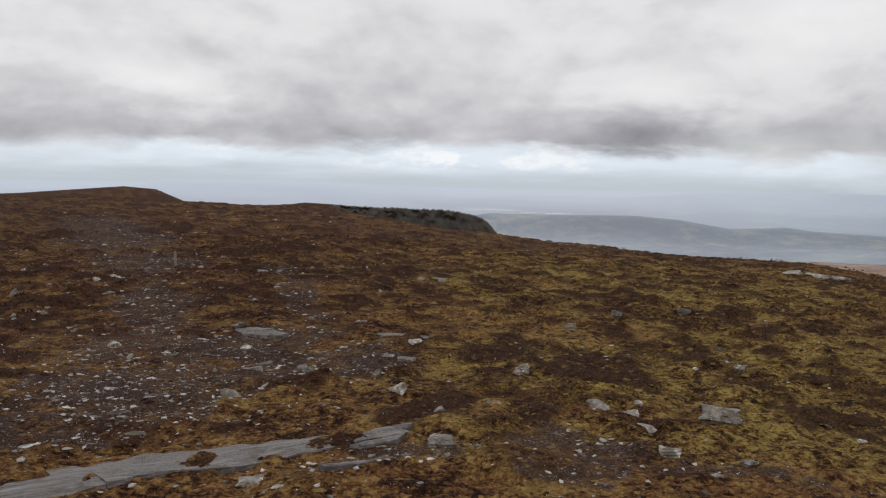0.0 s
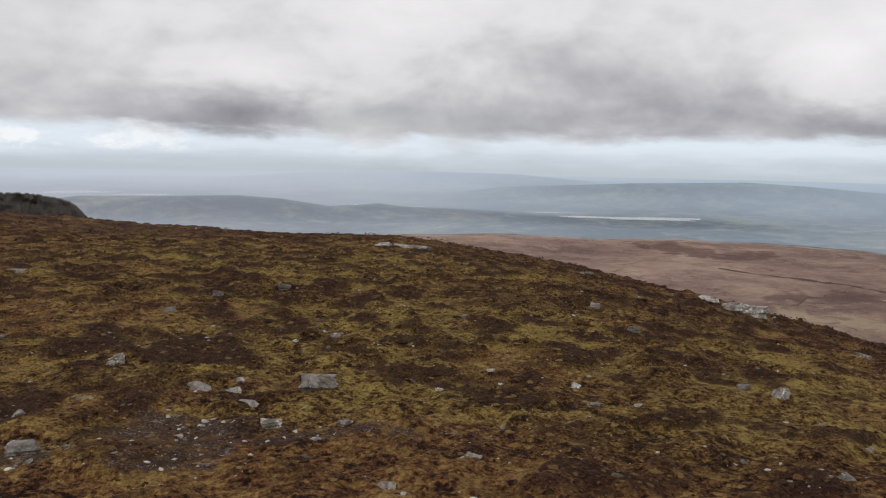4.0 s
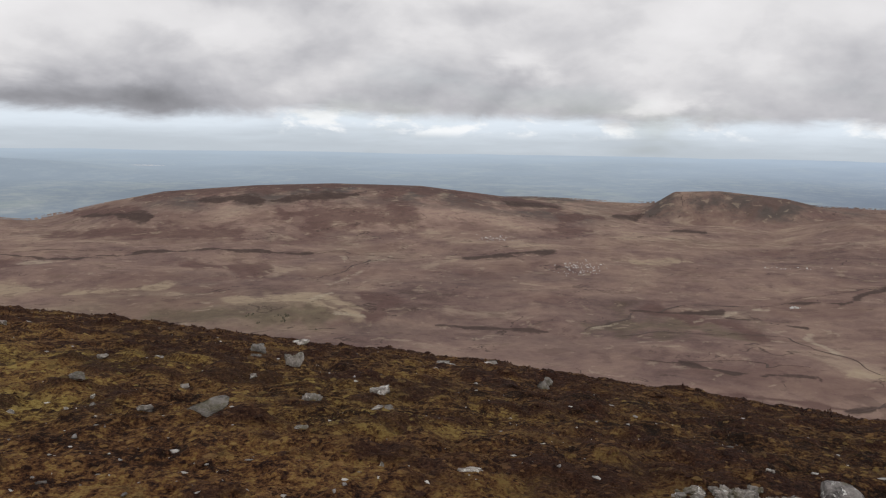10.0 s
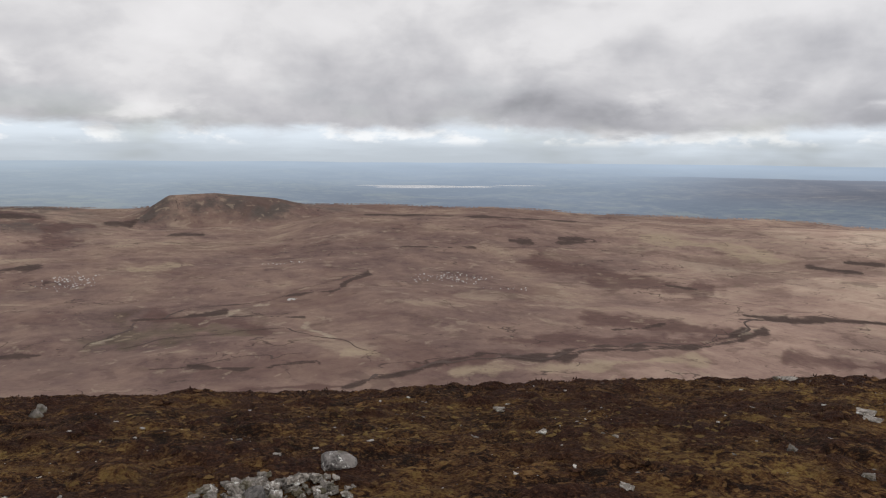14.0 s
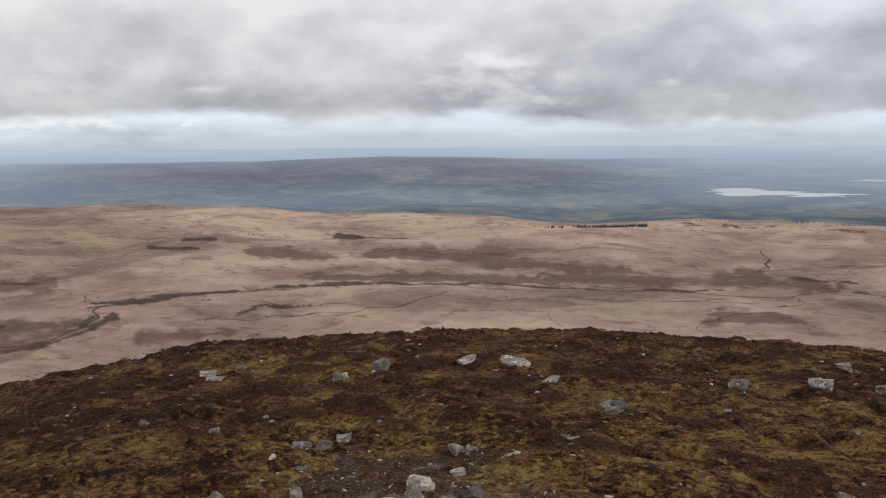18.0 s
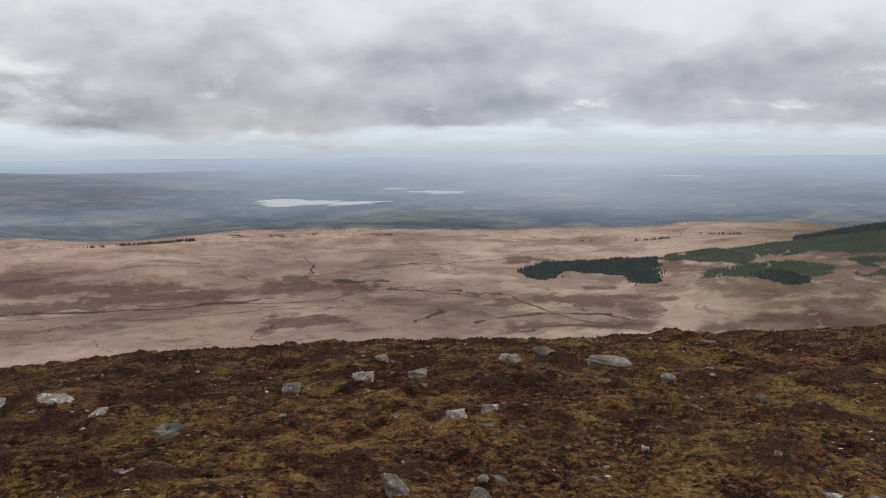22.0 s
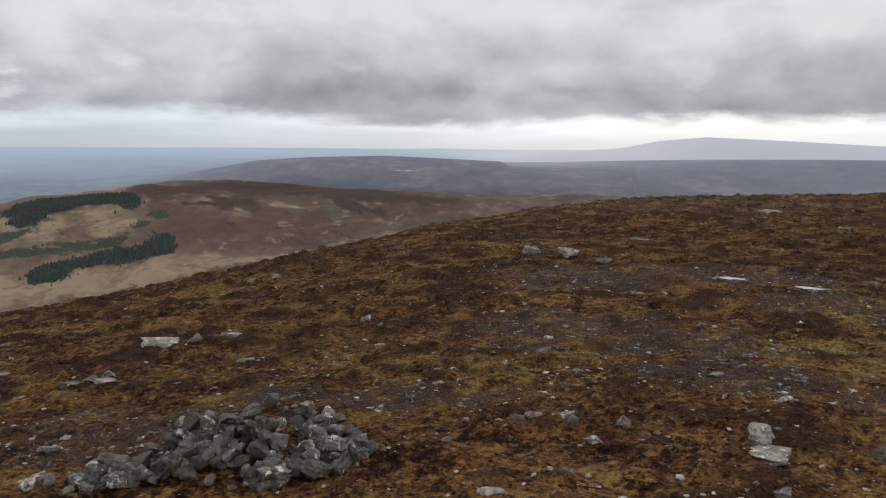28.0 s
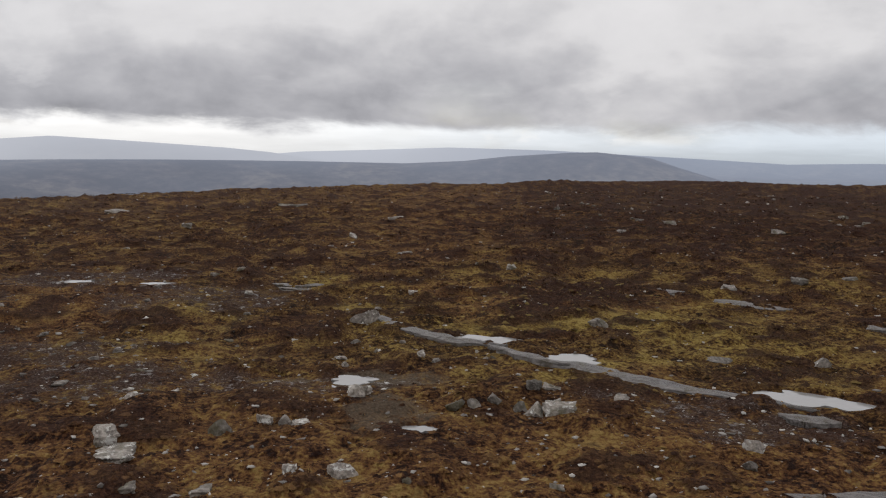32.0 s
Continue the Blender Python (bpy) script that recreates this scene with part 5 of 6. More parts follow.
conifers("young_plantation", [
    ((-209.6, 1448), (-213.3, 1526), (-216.4, 1488), (-220.8, 1453), (-222.8, 1444), (-221.9, 1410), (-220.1, 1378), (-218.7, 1312), (-217.2, 1326), (-214.9, 1378), (-213.3, 1361), (-211, 1393)),
    ((-219.4, 1303), (-222.7, 1341), (-223.9, 1349), (-222.3, 1288), (-220.5, 1275)), ((-216.4, 1290), (-217.9, 1297), (-221.6, 1260), (-221.1, 1242), (-218.3, 1245)),
    ((-205.9, 1503), (-209, 1501), (-209.8, 1437), (-212.2, 1371), (-210.6, 1309), (-207.1, 1401), (-205.2, 1452)), ((-209.8, 1312), (-213.3, 1324), (-216.1, 1264), (-216.1, 1243), (-213, 1271)),
    ((-209.1, 1297), (-213, 1296), (-216.1, 1230), (-214.9, 1215), (-211, 1220), (-207.9, 1220), (-208.3, 1271)),
    ((-217.2, 1232), (-220.9, 1231), (-225.9, 1246), (-229.3, 1238), (-229, 1219), (-227, 1196), (-222.4, 1205), (-217.6, 1207)), ((-229.3, 1263), (-230.6, 1313), (-231.3, 1309), (-231.3, 1271), (-229.6, 1250)),
], SAPLING, 2.6, 1.7, 6, "young green conifer plantation in strips on a hillside", track=0.03)
conifers("hedge_trees", [((-206.5, 1900), (-210.5, 1840), (-210.5, 1825), (-206.5, 1885)), ((-203.5, 1790), (-206, 1800), (-206, 1790), (-203.5, 1780))], SPRUCE, 4.5, 4.5, 17, "scattered dark trees round far fields", 0.12)
conifers("shelter_belt", [((-168.8, 1852), (-173.9, 1866), (-173.9, 1846), (-168.8, 1834)), ((-167.0, 1846), (-168.4, 1848), (-168.4, 1838), (-167.0, 1836))], SPRUCE, 5, 3.5, 7, "dark belt of conifers at the far edge of the moor")
conifers("scrub", [((-69.0, 1000), (-72.0, 1000), (-71.6, 955), (-69.2, 945)), ((-73.5, 935), (-76, 925), (-76, 905), (-73.5, 915)), ((-176, 1960), (-187, 1930), (-187, 1870), (-176, 1910)), ((-196, 1860), (-203, 1790), (-203, 1770), (-196, 1840))], SCRUB, 1.7, 2.8, 8, "low dark scrub in a hollow and along far field edges", 0.10)


# ---- rocks on the summit: bearing, distance, width, height ----
ROCKS = {}
ROCKS["north"] = [
    (27.22, 12.4, 0.15, 0.13), (22.53, 13.59, 0.15, 0.11), (12.86, 7.47, 0.21, 0.07), (12.04, 7.74, 0.18, 0.06), (9.23, 7.3, 0.12, 0.08),
    (5.6, 9.56, 0.19, 0.05), (2.52, 7.71, 0.22, 0.05), (-5.43, 7.36, 0.15, 0.09), (3.11, 6.33, 0.15, 0.11), (0.2, 5.79, 0.16, 0.09),
    (0.13, 5.15, 0.22, 0.1), (-3.48, 6.08, 0.15, 0.04), (-10.56, 6.27, 0.21, 0.09), (-12.68, 6.28, 0.2, 0.04), (-18.38, 6.19, 0.36, 0.15),
    (-8.7, 10.17, 0.21, 0.1), (-11.79, 11.27, 0.21, 0.12), (-16.12, 11.93, 0.23, 0.11), (-15.16, 5.3, 0.17, 0.07), (-13.71, 5.86, 0.2, 0.04),
    (-19.61, 8.08, 0.12, 0.06), (-18.23, 8.58, 0.15, 0.06), (14.25, 6.43, 0.19, 0.07), (12.99, 4.63, 0.2, 0.05), (20.26, 5.6, 0.15, 0.04),
    (-2.31, 5.14, 0.07, 0.04), (-17.47, 4.69, 0.07, 0.04), (11.32, 4.4, 0.09, 0.03), (-0.18, 4.92, 0.06, 0.03), (1.93, 8.4, 0.17, 0.04),
    (3.68, 7.86, 0.16, 0.04), (6.95, 6.97, 0.12, 0.04),
]
ROCKS["northeast"] = [
    (-37.4, 11.57, 0.17, 0.11), (-39.92, 9.65, 0.19, 0.09), (-49.2, 7.29, 0.2, 0.1), (-47.02, 7.44, 0.13, 0.08), (-58.32, 6.73, 0.15, 0.06),
    (-66.56, 5.79, 0.35, 0.16), (-72.33, 7.91, 0.18, 0.21), (-62.45, 5.94, 0.13, 0.07), (-23.06, 4.21, 0.11, 0.04), (-73.5, 6.14, 0.18, 0.09),
    (-54.05, 11.06, 0.23, 0.11), (-69.86, 9.45, 0.23, 0.12), (-72.8, 11.8, 0.29, 0.13), (-40.33, 6.35, 0.2, 0.05), (-44.82, 17.39, 0.48, 0.17),
    (-47.5, 15.0, 0.66, 0.32), (-46.2, 15.98, 0.39, 0.2), (-43.64, 17.95, 0.37, 0.12), (-29.1, 4.71, 0.12, 0.03), (-37.41, 6.21, 0.15, 0.03),
    (-19.57, 8.11, 0.13, 0.06), (-36.83, 20.96, 0.43, 0.14), (-22.8, 22.3, 0.6, 0.13), (-24.3, 22.2, 0.75, 0.15), (-25.6, 22.0, 0.5, 0.17), (-38.99, 4.52, 0.08, 0.03),
]
ROCKS["east"] = [
    (-72.1, 8.18, 0.17, 0.16), (-73.43, 6.1, 0.17, 0.1), (-78.17, 6.51, 0.19, 0.09), (-72.74, 5.31, 0.11, 0.05), (-82.99, 9.27, 0.23, 0.09),
    (-85.9, 10.12, 0.28, 0.1), (-53.98, 11.03, 0.23, 0.12), (-69.72, 9.07, 0.19, 0.09), (-89.96, 8.77, 0.16, 0.14), (-78.38, 4.61, 0.04, 0.05),
    (-84.73, 4.48, 0.17, 0.06), (-78.12, 5.76, 0.15, 0.06), (-65.02, 6.75, 0.09, 0.04), (-63.29, 8.44, 0.18, 0.05), (-69.53, 7.04, 0.07, 0.04),
    (-104.96, 5.37, 0.07, 0.04), (-120.69, 7.83, 0.12, 0.04), (-85.82, 10.1, 0.18, 0.07), (-82.72, 9.58, 0.22, 0.08),
    (-89.76, 8.52, 0.16, 0.12), (-78.46, 5.82, 0.21, 0.06), (-78.21, 6.54, 0.19, 0.08), (-139.39, 11.17, 0.36, 0.1), (-120.57, 7.91, 0.15, 0.04),
    (-144.63, 7.33, 0.19, 0.06), (-128.68, 6.01, 0.08, 0.03), (-129.68, 4.47, 0.09, 0.04), (-144.58, 5.23, 0.09, 0.03),
]
ROCKS["southeast"] = [
    (-153.14, 6.86, 0.18, 0.11), (-155.93, 7.24, 0.23, 0.17), (-161.94, 7.49, 0.22, 0.08), (-165.37, 7.4, 0.34, 0.08), (-150.52, 4.8, 0.14, 0.08),
    (-151.9, 4.81, 0.15, 0.08), (-153.45, 4.94, 0.11, 0.07), (-161.32, 4.65, 0.11, 0.09), (-162.52, 4.66, 0.09, 0.05), (-144.83, 3.97, 0.09, 0.08),
    (-150.2, 4.04, 0.09, 0.06), (-167.91, 6.65, 0.15, 0.06), (-158.92, 4.05, 0.18, 0.08), (-169.58, 4.88, 0.1, 0.03), (-172.2, 5.74, 0.17, 0.1),
    (-129.53, 4.5, 0.07, 0.05), (-187.32, 4.25, 0.19, 0.15), (-185.13, 7.28, 0.23, 0.13), (-188.83, 7.62, 0.22, 0.12), (-180.15, 7.13, 0.2, 0.08),
    (-195.23, 8.27, 0.26, 0.14), (-191.56, 5.78, 0.19, 0.1), (-193.97, 6.01, 0.19, 0.1), (-193.68, 5.53, 0.16, 0.06),
]
ROCKS["south"] = [
    (-186.35, 8.65, 0.18, 0.07), (-171.69, 5.89, 0.13, 0.09), (-169.45, 4.87, 0.1, 0.03), (-168.97, 5.02, 0.08, 0.03), (-167.72, 6.6, 0.14, 0.05),
    (-190.34, 8.49, 0.16, 0.07), (-144.69, 5.26, 0.09, 0.04), (-144.18, 7.47, 0.18, 0.07), (-160.28, 5.67, 0.04, 0.03), (-202.16, 8.13, 0.52, 0.14),
    (-197.75, 8.88, 0.32, 0.14), (-195.26, 8.29, 0.21, 0.13), (-211.83, 6.64, 0.1, 0.1), (-220.2, 5.88, 0.16, 0.14), (-220.22, 8.32, 0.26, 0.1),
    (-208.51, 11.88, 0.26, 0.08), (-221.41, 10.09, 0.19, 0.06), (-193.0, 4.09, 0.18, 0.15), (-194.66, 4.39, 0.1, 0.07), (-193.48, 4.43, 0.08, 0.04),
    (-196.55, 4.06, 0.09, 0.07),
]
ROCKS["southwest"] = [
    (-223.23, 4.4, 0.14, 0.08), (-226.78, 4.43, 0.2, 0.12), (-225.39, 6.88, 0.15, 0.05), (-226.97, 6.69, 0.21, 0.07), (-223.84, 5.19, 0.13, 0.04),
    (-222.12, 6.59, 0.12, 0.04), (-216.25, 4.59, 0.12, 0.03), (-218.58, 4.58, 0.1, 0.03), (-201.3, 4.42, 0.07, 0.03), (-221.26, 7.82, 0.16, 0.05),
    (-204.53, 5.09, 0.06, 0.04), (-212.91, 5.03, 0.06, 0.04), (-230.79, 8.29, 0.44, 0.06), (-232.96, 8.09, 0.18, 0.14), (-235.38, 8.2, 0.3, 0.08),
    (-226.34, 6.94, 0.14, 0.07), (-227.45, 7.13, 0.16, 0.09), (-227.17, 6.62, 0.2, 0.05), (-224.99, 6.92, 0.16, 0.06), (-223.6, 5.16, 0.16, 0.06),
]
ROCKS["west"] = [
    (-256.07, 12.99, 0.38, 0.2), (-258.6, 12.15, 0.38, 0.18), (-261.02, 12.03, 0.31, 0.13), (-263.37, 14.98, 0.37, 0.08), (-263.42, 9.55, 0.18, 0.06),
    (-271.79, 4.49, 0.36, 0.09), (-271.74, 4.72, 0.16, 0.12), (-255.32, 4.73, 0.14, 0.07), (-256.52, 4.78, 0.12, 0.08), (-258.9, 4.82, 0.11, 0.08),
    (-260.72, 4.5, 0.17, 0.05), (-262.71, 4.72, 0.12, 0.09), (-259.19, 4.72, 0.1, 0.05), (-250.28, 4.33, 0.08, 0.04), (-253.79, 3.63, 0.2, 0.04),
    (-259.0, 4.03, 0.07, 0.04), (-241.46, 6.09, 0.11, 0.04), (-236.27, 6.96, 0.19, 0.06), (-236.78, 12.42, 0.17, 0.12), (-238.49, 12.79, 0.18, 0.09),
    (-222.62, 4.41, 0.16, 0.08),
]
ROCKS["northwest"] = [
    (-279.09, 4.74, 0.16, 0.11), (-282.15, 4.83, 0.12, 0.09), (-283.59, 4.82, 0.11, 0.1), (-284.68, 4.79, 0.14, 0.05), (-288.32, 8.05, 0.35, 0.2),
    (-283.06, 27.03, 0.85, 0.22), (-288.32, 5.44, 0.16, 0.1), (-283.66, 10.06, 0.57, 0.08), (-299.92, 5.17, 0.12, 0.1), (-300.95, 5.07, 0.15, 0.13),
    (-302.72, 5.07, 0.26, 0.11), (-301.92, 5.61, 0.16, 0.07), (-300.78, 5.5, 0.13, 0.09), (-298.13, 5.18, 0.12, 0.1), (-296.76, 5.12, 0.11, 0.07),
    (-295.34, 5.17, 0.15, 0.06), (-312.61, 11.02, 0.26, 0.1), (-316.8, 11.75, 0.26, 0.12), (-319.64, 12.51, 0.27, 0.08), (-298.15, 11.81, 0.19, 0.11),
]
ROCKS["far northwest"] = [
    (-305.28, 17.97, 0.27, 0.17), (-304.58, 8.06, 0.23, 0.12), (-312.69, 7.23, 0.26, 0.09), (-318.82, 7.23, 0.18, 0.11), (-315.71, 4.77, 0.16, 0.1),
    (-315.65, 4.58, 0.1, 0.06), (-288.01, 4.06, 0.21, 0.09), (-284.2, 3.91, 0.09, 0.06), (-282.36, 27.33, 0.82, 0.22), (-288.64, 5.49, 0.18, 0.1),
    (-286.97, 16.21, 0.18, 0.16), (-290.58, 13.79, 0.4, 0.09), (-278.17, 3.84, 0.12, 0.05), (-303.17, 3.94, 0.1, 0.04), (-273.36, 3.92, 0.09, 0.05),
    (-306.81, 5.45, 0.12, 0.05), (-292.58, 3.83, 0.05, 0.03), (-271.41, 26.0, 0.82, 0.25), (-275.87, 18.09, 0.25, 0.17), (-289.74, 21.92, 0.51, 0.12),
    (-308.34, 20.23, 0.41, 0.14), (-315.19, 19.6, 0.45, 0.12),
]


ROCKS["half buried"] = [(-109.3, 5.0, 0.27, 0.14), (-103.4, 4.35, 0.20, 0.12), (-206.0, 7.4, 0.16, 0.10), (-172.4, 5.9, 0.18, 0.12)]


def height_at(az, r):
    return float(surface(np.array([az]), np.array([r]))[0])


# ---- stones ----
def stone_mesh(name, seed, mat, cuts=13, fine=3, shallow=0.30):
    """A block of stone one metre across: a lump split along a few flat faces, worn at the edges."""
    rng = np.random.default_rng(seed)
    bm = bmesh.new()
    bmesh.ops.create_icosphere(bm, subdivisions=fine, radius=1.0)
    co = np.array([v.co[:] for v in bm.verts])
    for k in range(cuts):
        d = rng.normal(size=3)
        d /= np.linalg.norm(d)
        depth = rng.uniform(shallow, shallow + 0.32)
        over = co @ d - depth
        co = co - np.outer(np.maximum(over, 0) * 0.985, d)
    wob = np.array([noise.noise(Vector(p) * 2.3 + Vector((seed, 0, 0))) for p in co]) * 0.11
    wob += np.array([noise.noise(Vector(p) * 7.0 + Vector((0, seed, 0))) for p in co]) * 0.05
    co = co * (1 + wob)[:, None]
    lo, hi = co.min(0), co.max(0)
    co = (co - (lo + hi) / 2) / (hi - lo)
    for v, p in zip(bm.verts, co):
        v.co = p
    me = bpy.data.meshes.new(name)
    bm.to_mesh(me)
    bm.free()
    me.materials.append(mat)
    me.polygons.foreach_set("use_smooth", np.ones(len(me.polygons), dtype=bool))
    me.set_sharp_from_angle(angle=radians(30))
    return me


def block_mesh(name, seed, mat):
    """A split block of bedded sandstone: six uneven faces, chipped corners, one metre each way."""
    rng = np.random.default_rng(seed)
    bm = bmesh.new()
    bmesh.ops.create_cube(bm, size=1.0)
    bmesh.ops.subdivide_edges(bm, edges=bm.edges[:], cuts=8, use_grid_fill=True)
    co = np.array([v.co[:] for v in bm.verts])
    pinch = rng.uniform(-0.35, 0.35, (3, 3))
    co = co * (1 + np.stack([co[:, 1] * pinch[0, 1] + co[:, 2] * pinch[0, 2], co[:, 0] * pinch[1, 0] + co[:, 2] * pinch[1, 2], co[:, 0] * pinch[2, 0] * 1.5 + co[:, 1] * pinch[2, 1]], -1))
    for k in range(7):
        d = rng.normal(size=3)
        d /= np.linalg.norm(d)
        over = co @ d - rng.uniform(0.42, 0.56)
        co = co - np.outer(np.maximum(over, 0) * 0.97, d)
    co[:, :2] *= (1 + 0.05 * np.sign(np.sin(co[:, 2] * 17 + seed)) * (np.abs(co[:, 2]) < 0.42))[:, None]
    co = co * (1 + np.array([noise.noise(Vector(p) * 2.1 + Vector((seed, 0, 0))) * 0.22 + noise.noise(Vector(p) * 5.0 + Vector((0, seed, 0))) * 0.10 + noise.noise(Vector(p) * 13.0) * 0.045 for p in co]))[:, None]
    lo, hi = co.min(0), co.max(0)
    co = (co - (lo + hi) / 2) / (hi - lo)
    for v, p in zip(bm.verts, co):
        v.co = p
    me = bpy.data.meshes.new(name)
    bm.to_mesh(me)
    bm.free()
    me.materials.append(mat)
    me.polygons.foreach_set("use_smooth", np.ones(len(me.polygons), dtype=bool))
    me.set_sharp_from_angle(angle=radians(33))
    return me


ROCK_MESHES = [stone_mesh("rock", 10 + k, ROCK) for k in range(8)]
BLOCK_MESHES = [block_mesh("rock", 30 + k, ROCK) for k in range(9)]
PILE_MESHES = [stone_mesh("stone", 60 + k, CAIRN, 10, 3, 0.42) for k in range(10)] + [block_mesh("stone", 80 + k, CAIRN) for k in range(4)]
ROCK_LABELS = {"flat": "flat grey sandstone slab lying on heather", "tall": "upright angular grey boulder among heather", "block": "angular grey sandstone rock bedded in moss"}
rng = np.random.default_rng(4)
for side, rows in ROCKS.items():
    for az, r, w, h in rows:
        shape = "flat" if h < 0.36 * w else "tall" if h > 0.75 * w else "block"
        deep = w * rng.uniform(0.6, 0.95)
        ob = new("boulder" if w > 0.34 else "rock", (PILE_MESHES if side == "half buried" else BLOCK_MESHES if shape != "tall" and rng.random() < 0.75 else ROCK_MESHES)[int(rng.integers(8))])
        x, y = place(az, r)
        tall = max(h * (0.9 if shape == "flat" else 1.15), 0.035)
        ob.matrix_world = pose(x, y, height_at(az, r) + tall * (-0.02 if shape == "flat" else 0.08), rng.uniform(-9, 9), rng.uniform(-9, 9), az + rng.uniform(-14, 14) + 180 * int(rng.integers(2))) @ Matrix.Diagonal((w * 0.86, deep * 0.86, tall, 1))
        tagged(ob, ROCK_LABELS[shape], "rock", "rocks on the summit")


# smaller stones strewn over the peat and a field of boulders on the dark heath: bearings, distances, widths, count
rng = np.random.default_rng(44)
for az0, az1, r0, r1, w0, w1, count, label in (
    (-242, -298, 5.5, 15, 0.05, 0.13, 105, "small pale broken stone lying on wet peat"),
    (-299, -321, 20, 46, 0.12, 0.28, 60, "weathered grey stone on dark heath"),
    (28, 3, 7, 24, 0.06, 0.15, 60, "small pale stone beside the wet path"),
    (0, -60, 5, 13, 0.05, 0.12, 30, "small grey stone among yellow moss"),
    (-120, -235, 4.2, 9, 0.05, 0.11, 40, "small grey stone among brown heather"),
):
    for k in range(count):
        az, r = float(rng.uniform(az1, az0)), float(r0 * (r1 / r0) ** rng.random())
        w = float(w0 + (w1 - w0) * rng.random() ** 2)
        x, y = place(az, r)
        tall = w * rng.uniform(0.3, 0.6)
        ob = new("stone", (BLOCK_MESHES if rng.random() < 0.6 else ROCK_MESHES)[int(rng.integers(8))])
        ob.matrix_world = pose(float(x), float(y), height_at(az, r) + tall * 0.1, rng.uniform(-12, 12), rng.uniform(-12, 12), rng.uniform(0, 360)) @ Matrix.Diagonal((w, w * rng.uniform(0.5, 0.85), tall, 1))
        tagged(ob, label, "stone", "stones strewn on the summit")


def stone_pile(label, az, r, wide, deep, high, count, seed, hollow=0.0, size=(0.13, 0.27), meshes=PILE_MESHES):
    """A tumbled heap of stones, each one a part."""
    rs = np.random.default_rng(seed)
    base = new("stone_pile")
    x, y = place(az, r)
    z0 = height_at(az, r)
    base.matrix_world = pose(float(x), float(y), z0, 0, 0, az)
    tagged(base, label, "cairn")
    k = 0
    while k < count:
        u, v = rs.uniform(-1, 1), rs.uniform(-1, 1)
        q = math.hypot(u, v)
        if q > 1 or (hollow and q < hollow and v < 0.25 and rs.random() < 0.85):
            continue
        top = high * max(0.0, 1 - q ** 1.8) * (1.0 if v > -0.2 else 0.7)
        lx, ly = u * wide, v * deep
        wx, wy = (pose(0, 0, 0, 0, 0, az) @ Vector((lx, ly, 0)))[:2]
        px, py = float(x) + wx, float(y) + wy
        a = math.degrees(math.atan2(-px, py))
        a = a - 360 if a > 36 else a
        under = height_at(a, math.hypot(px, py)) - z0
        s = rs.uniform(*size) * (1.0 if rs.random() < 0.75 else 0.6)
        ob = new("stone", meshes[int(rs.integers(len(meshes)))])
        ob.parent = base
        lift_z = under + s * 0.22 + top * rs.uniform(0.0, 1.0)
        ob.matrix_basis = pose(lx, ly, lift_z, rs.uniform(-35, 35), rs.uniform(-35, 35), rs.uniform(0, 360)) @ Matrix.Diagonal((s * rs.uniform(0.9, 1.35), s * rs.uniform(0.75, 1.0), s * rs.uniform(0.5, 0.8), 1))
        k += 1
    return base


stone_pile("tumbled heap of dark lichen-spotted stones on the summit turf", -236.8, 4.33, 0.60, 0.44, 0.36, 295, 5, 0.42, (0.055, 0.128))
stone_pile("low tail of dark stones beside the stone heap", -228.0, 4.30, 0.26, 0.14, 0.08, 26, 6, 0.0, (0.06, 0.14))
stone_pile("low spread of broken pale stones on heather", -104.6, 4.52, 0.46, 0.26, 0.05, 170, 7, 0.0, (0.025, 0.075), BLOCK_MESHES)
stone_pile("low heap of grey stones sunk in the turf", -159.2, 3.72, 0.40, 0.16, 0.04, 26, 8, 0.0, (0.07, 0.15))


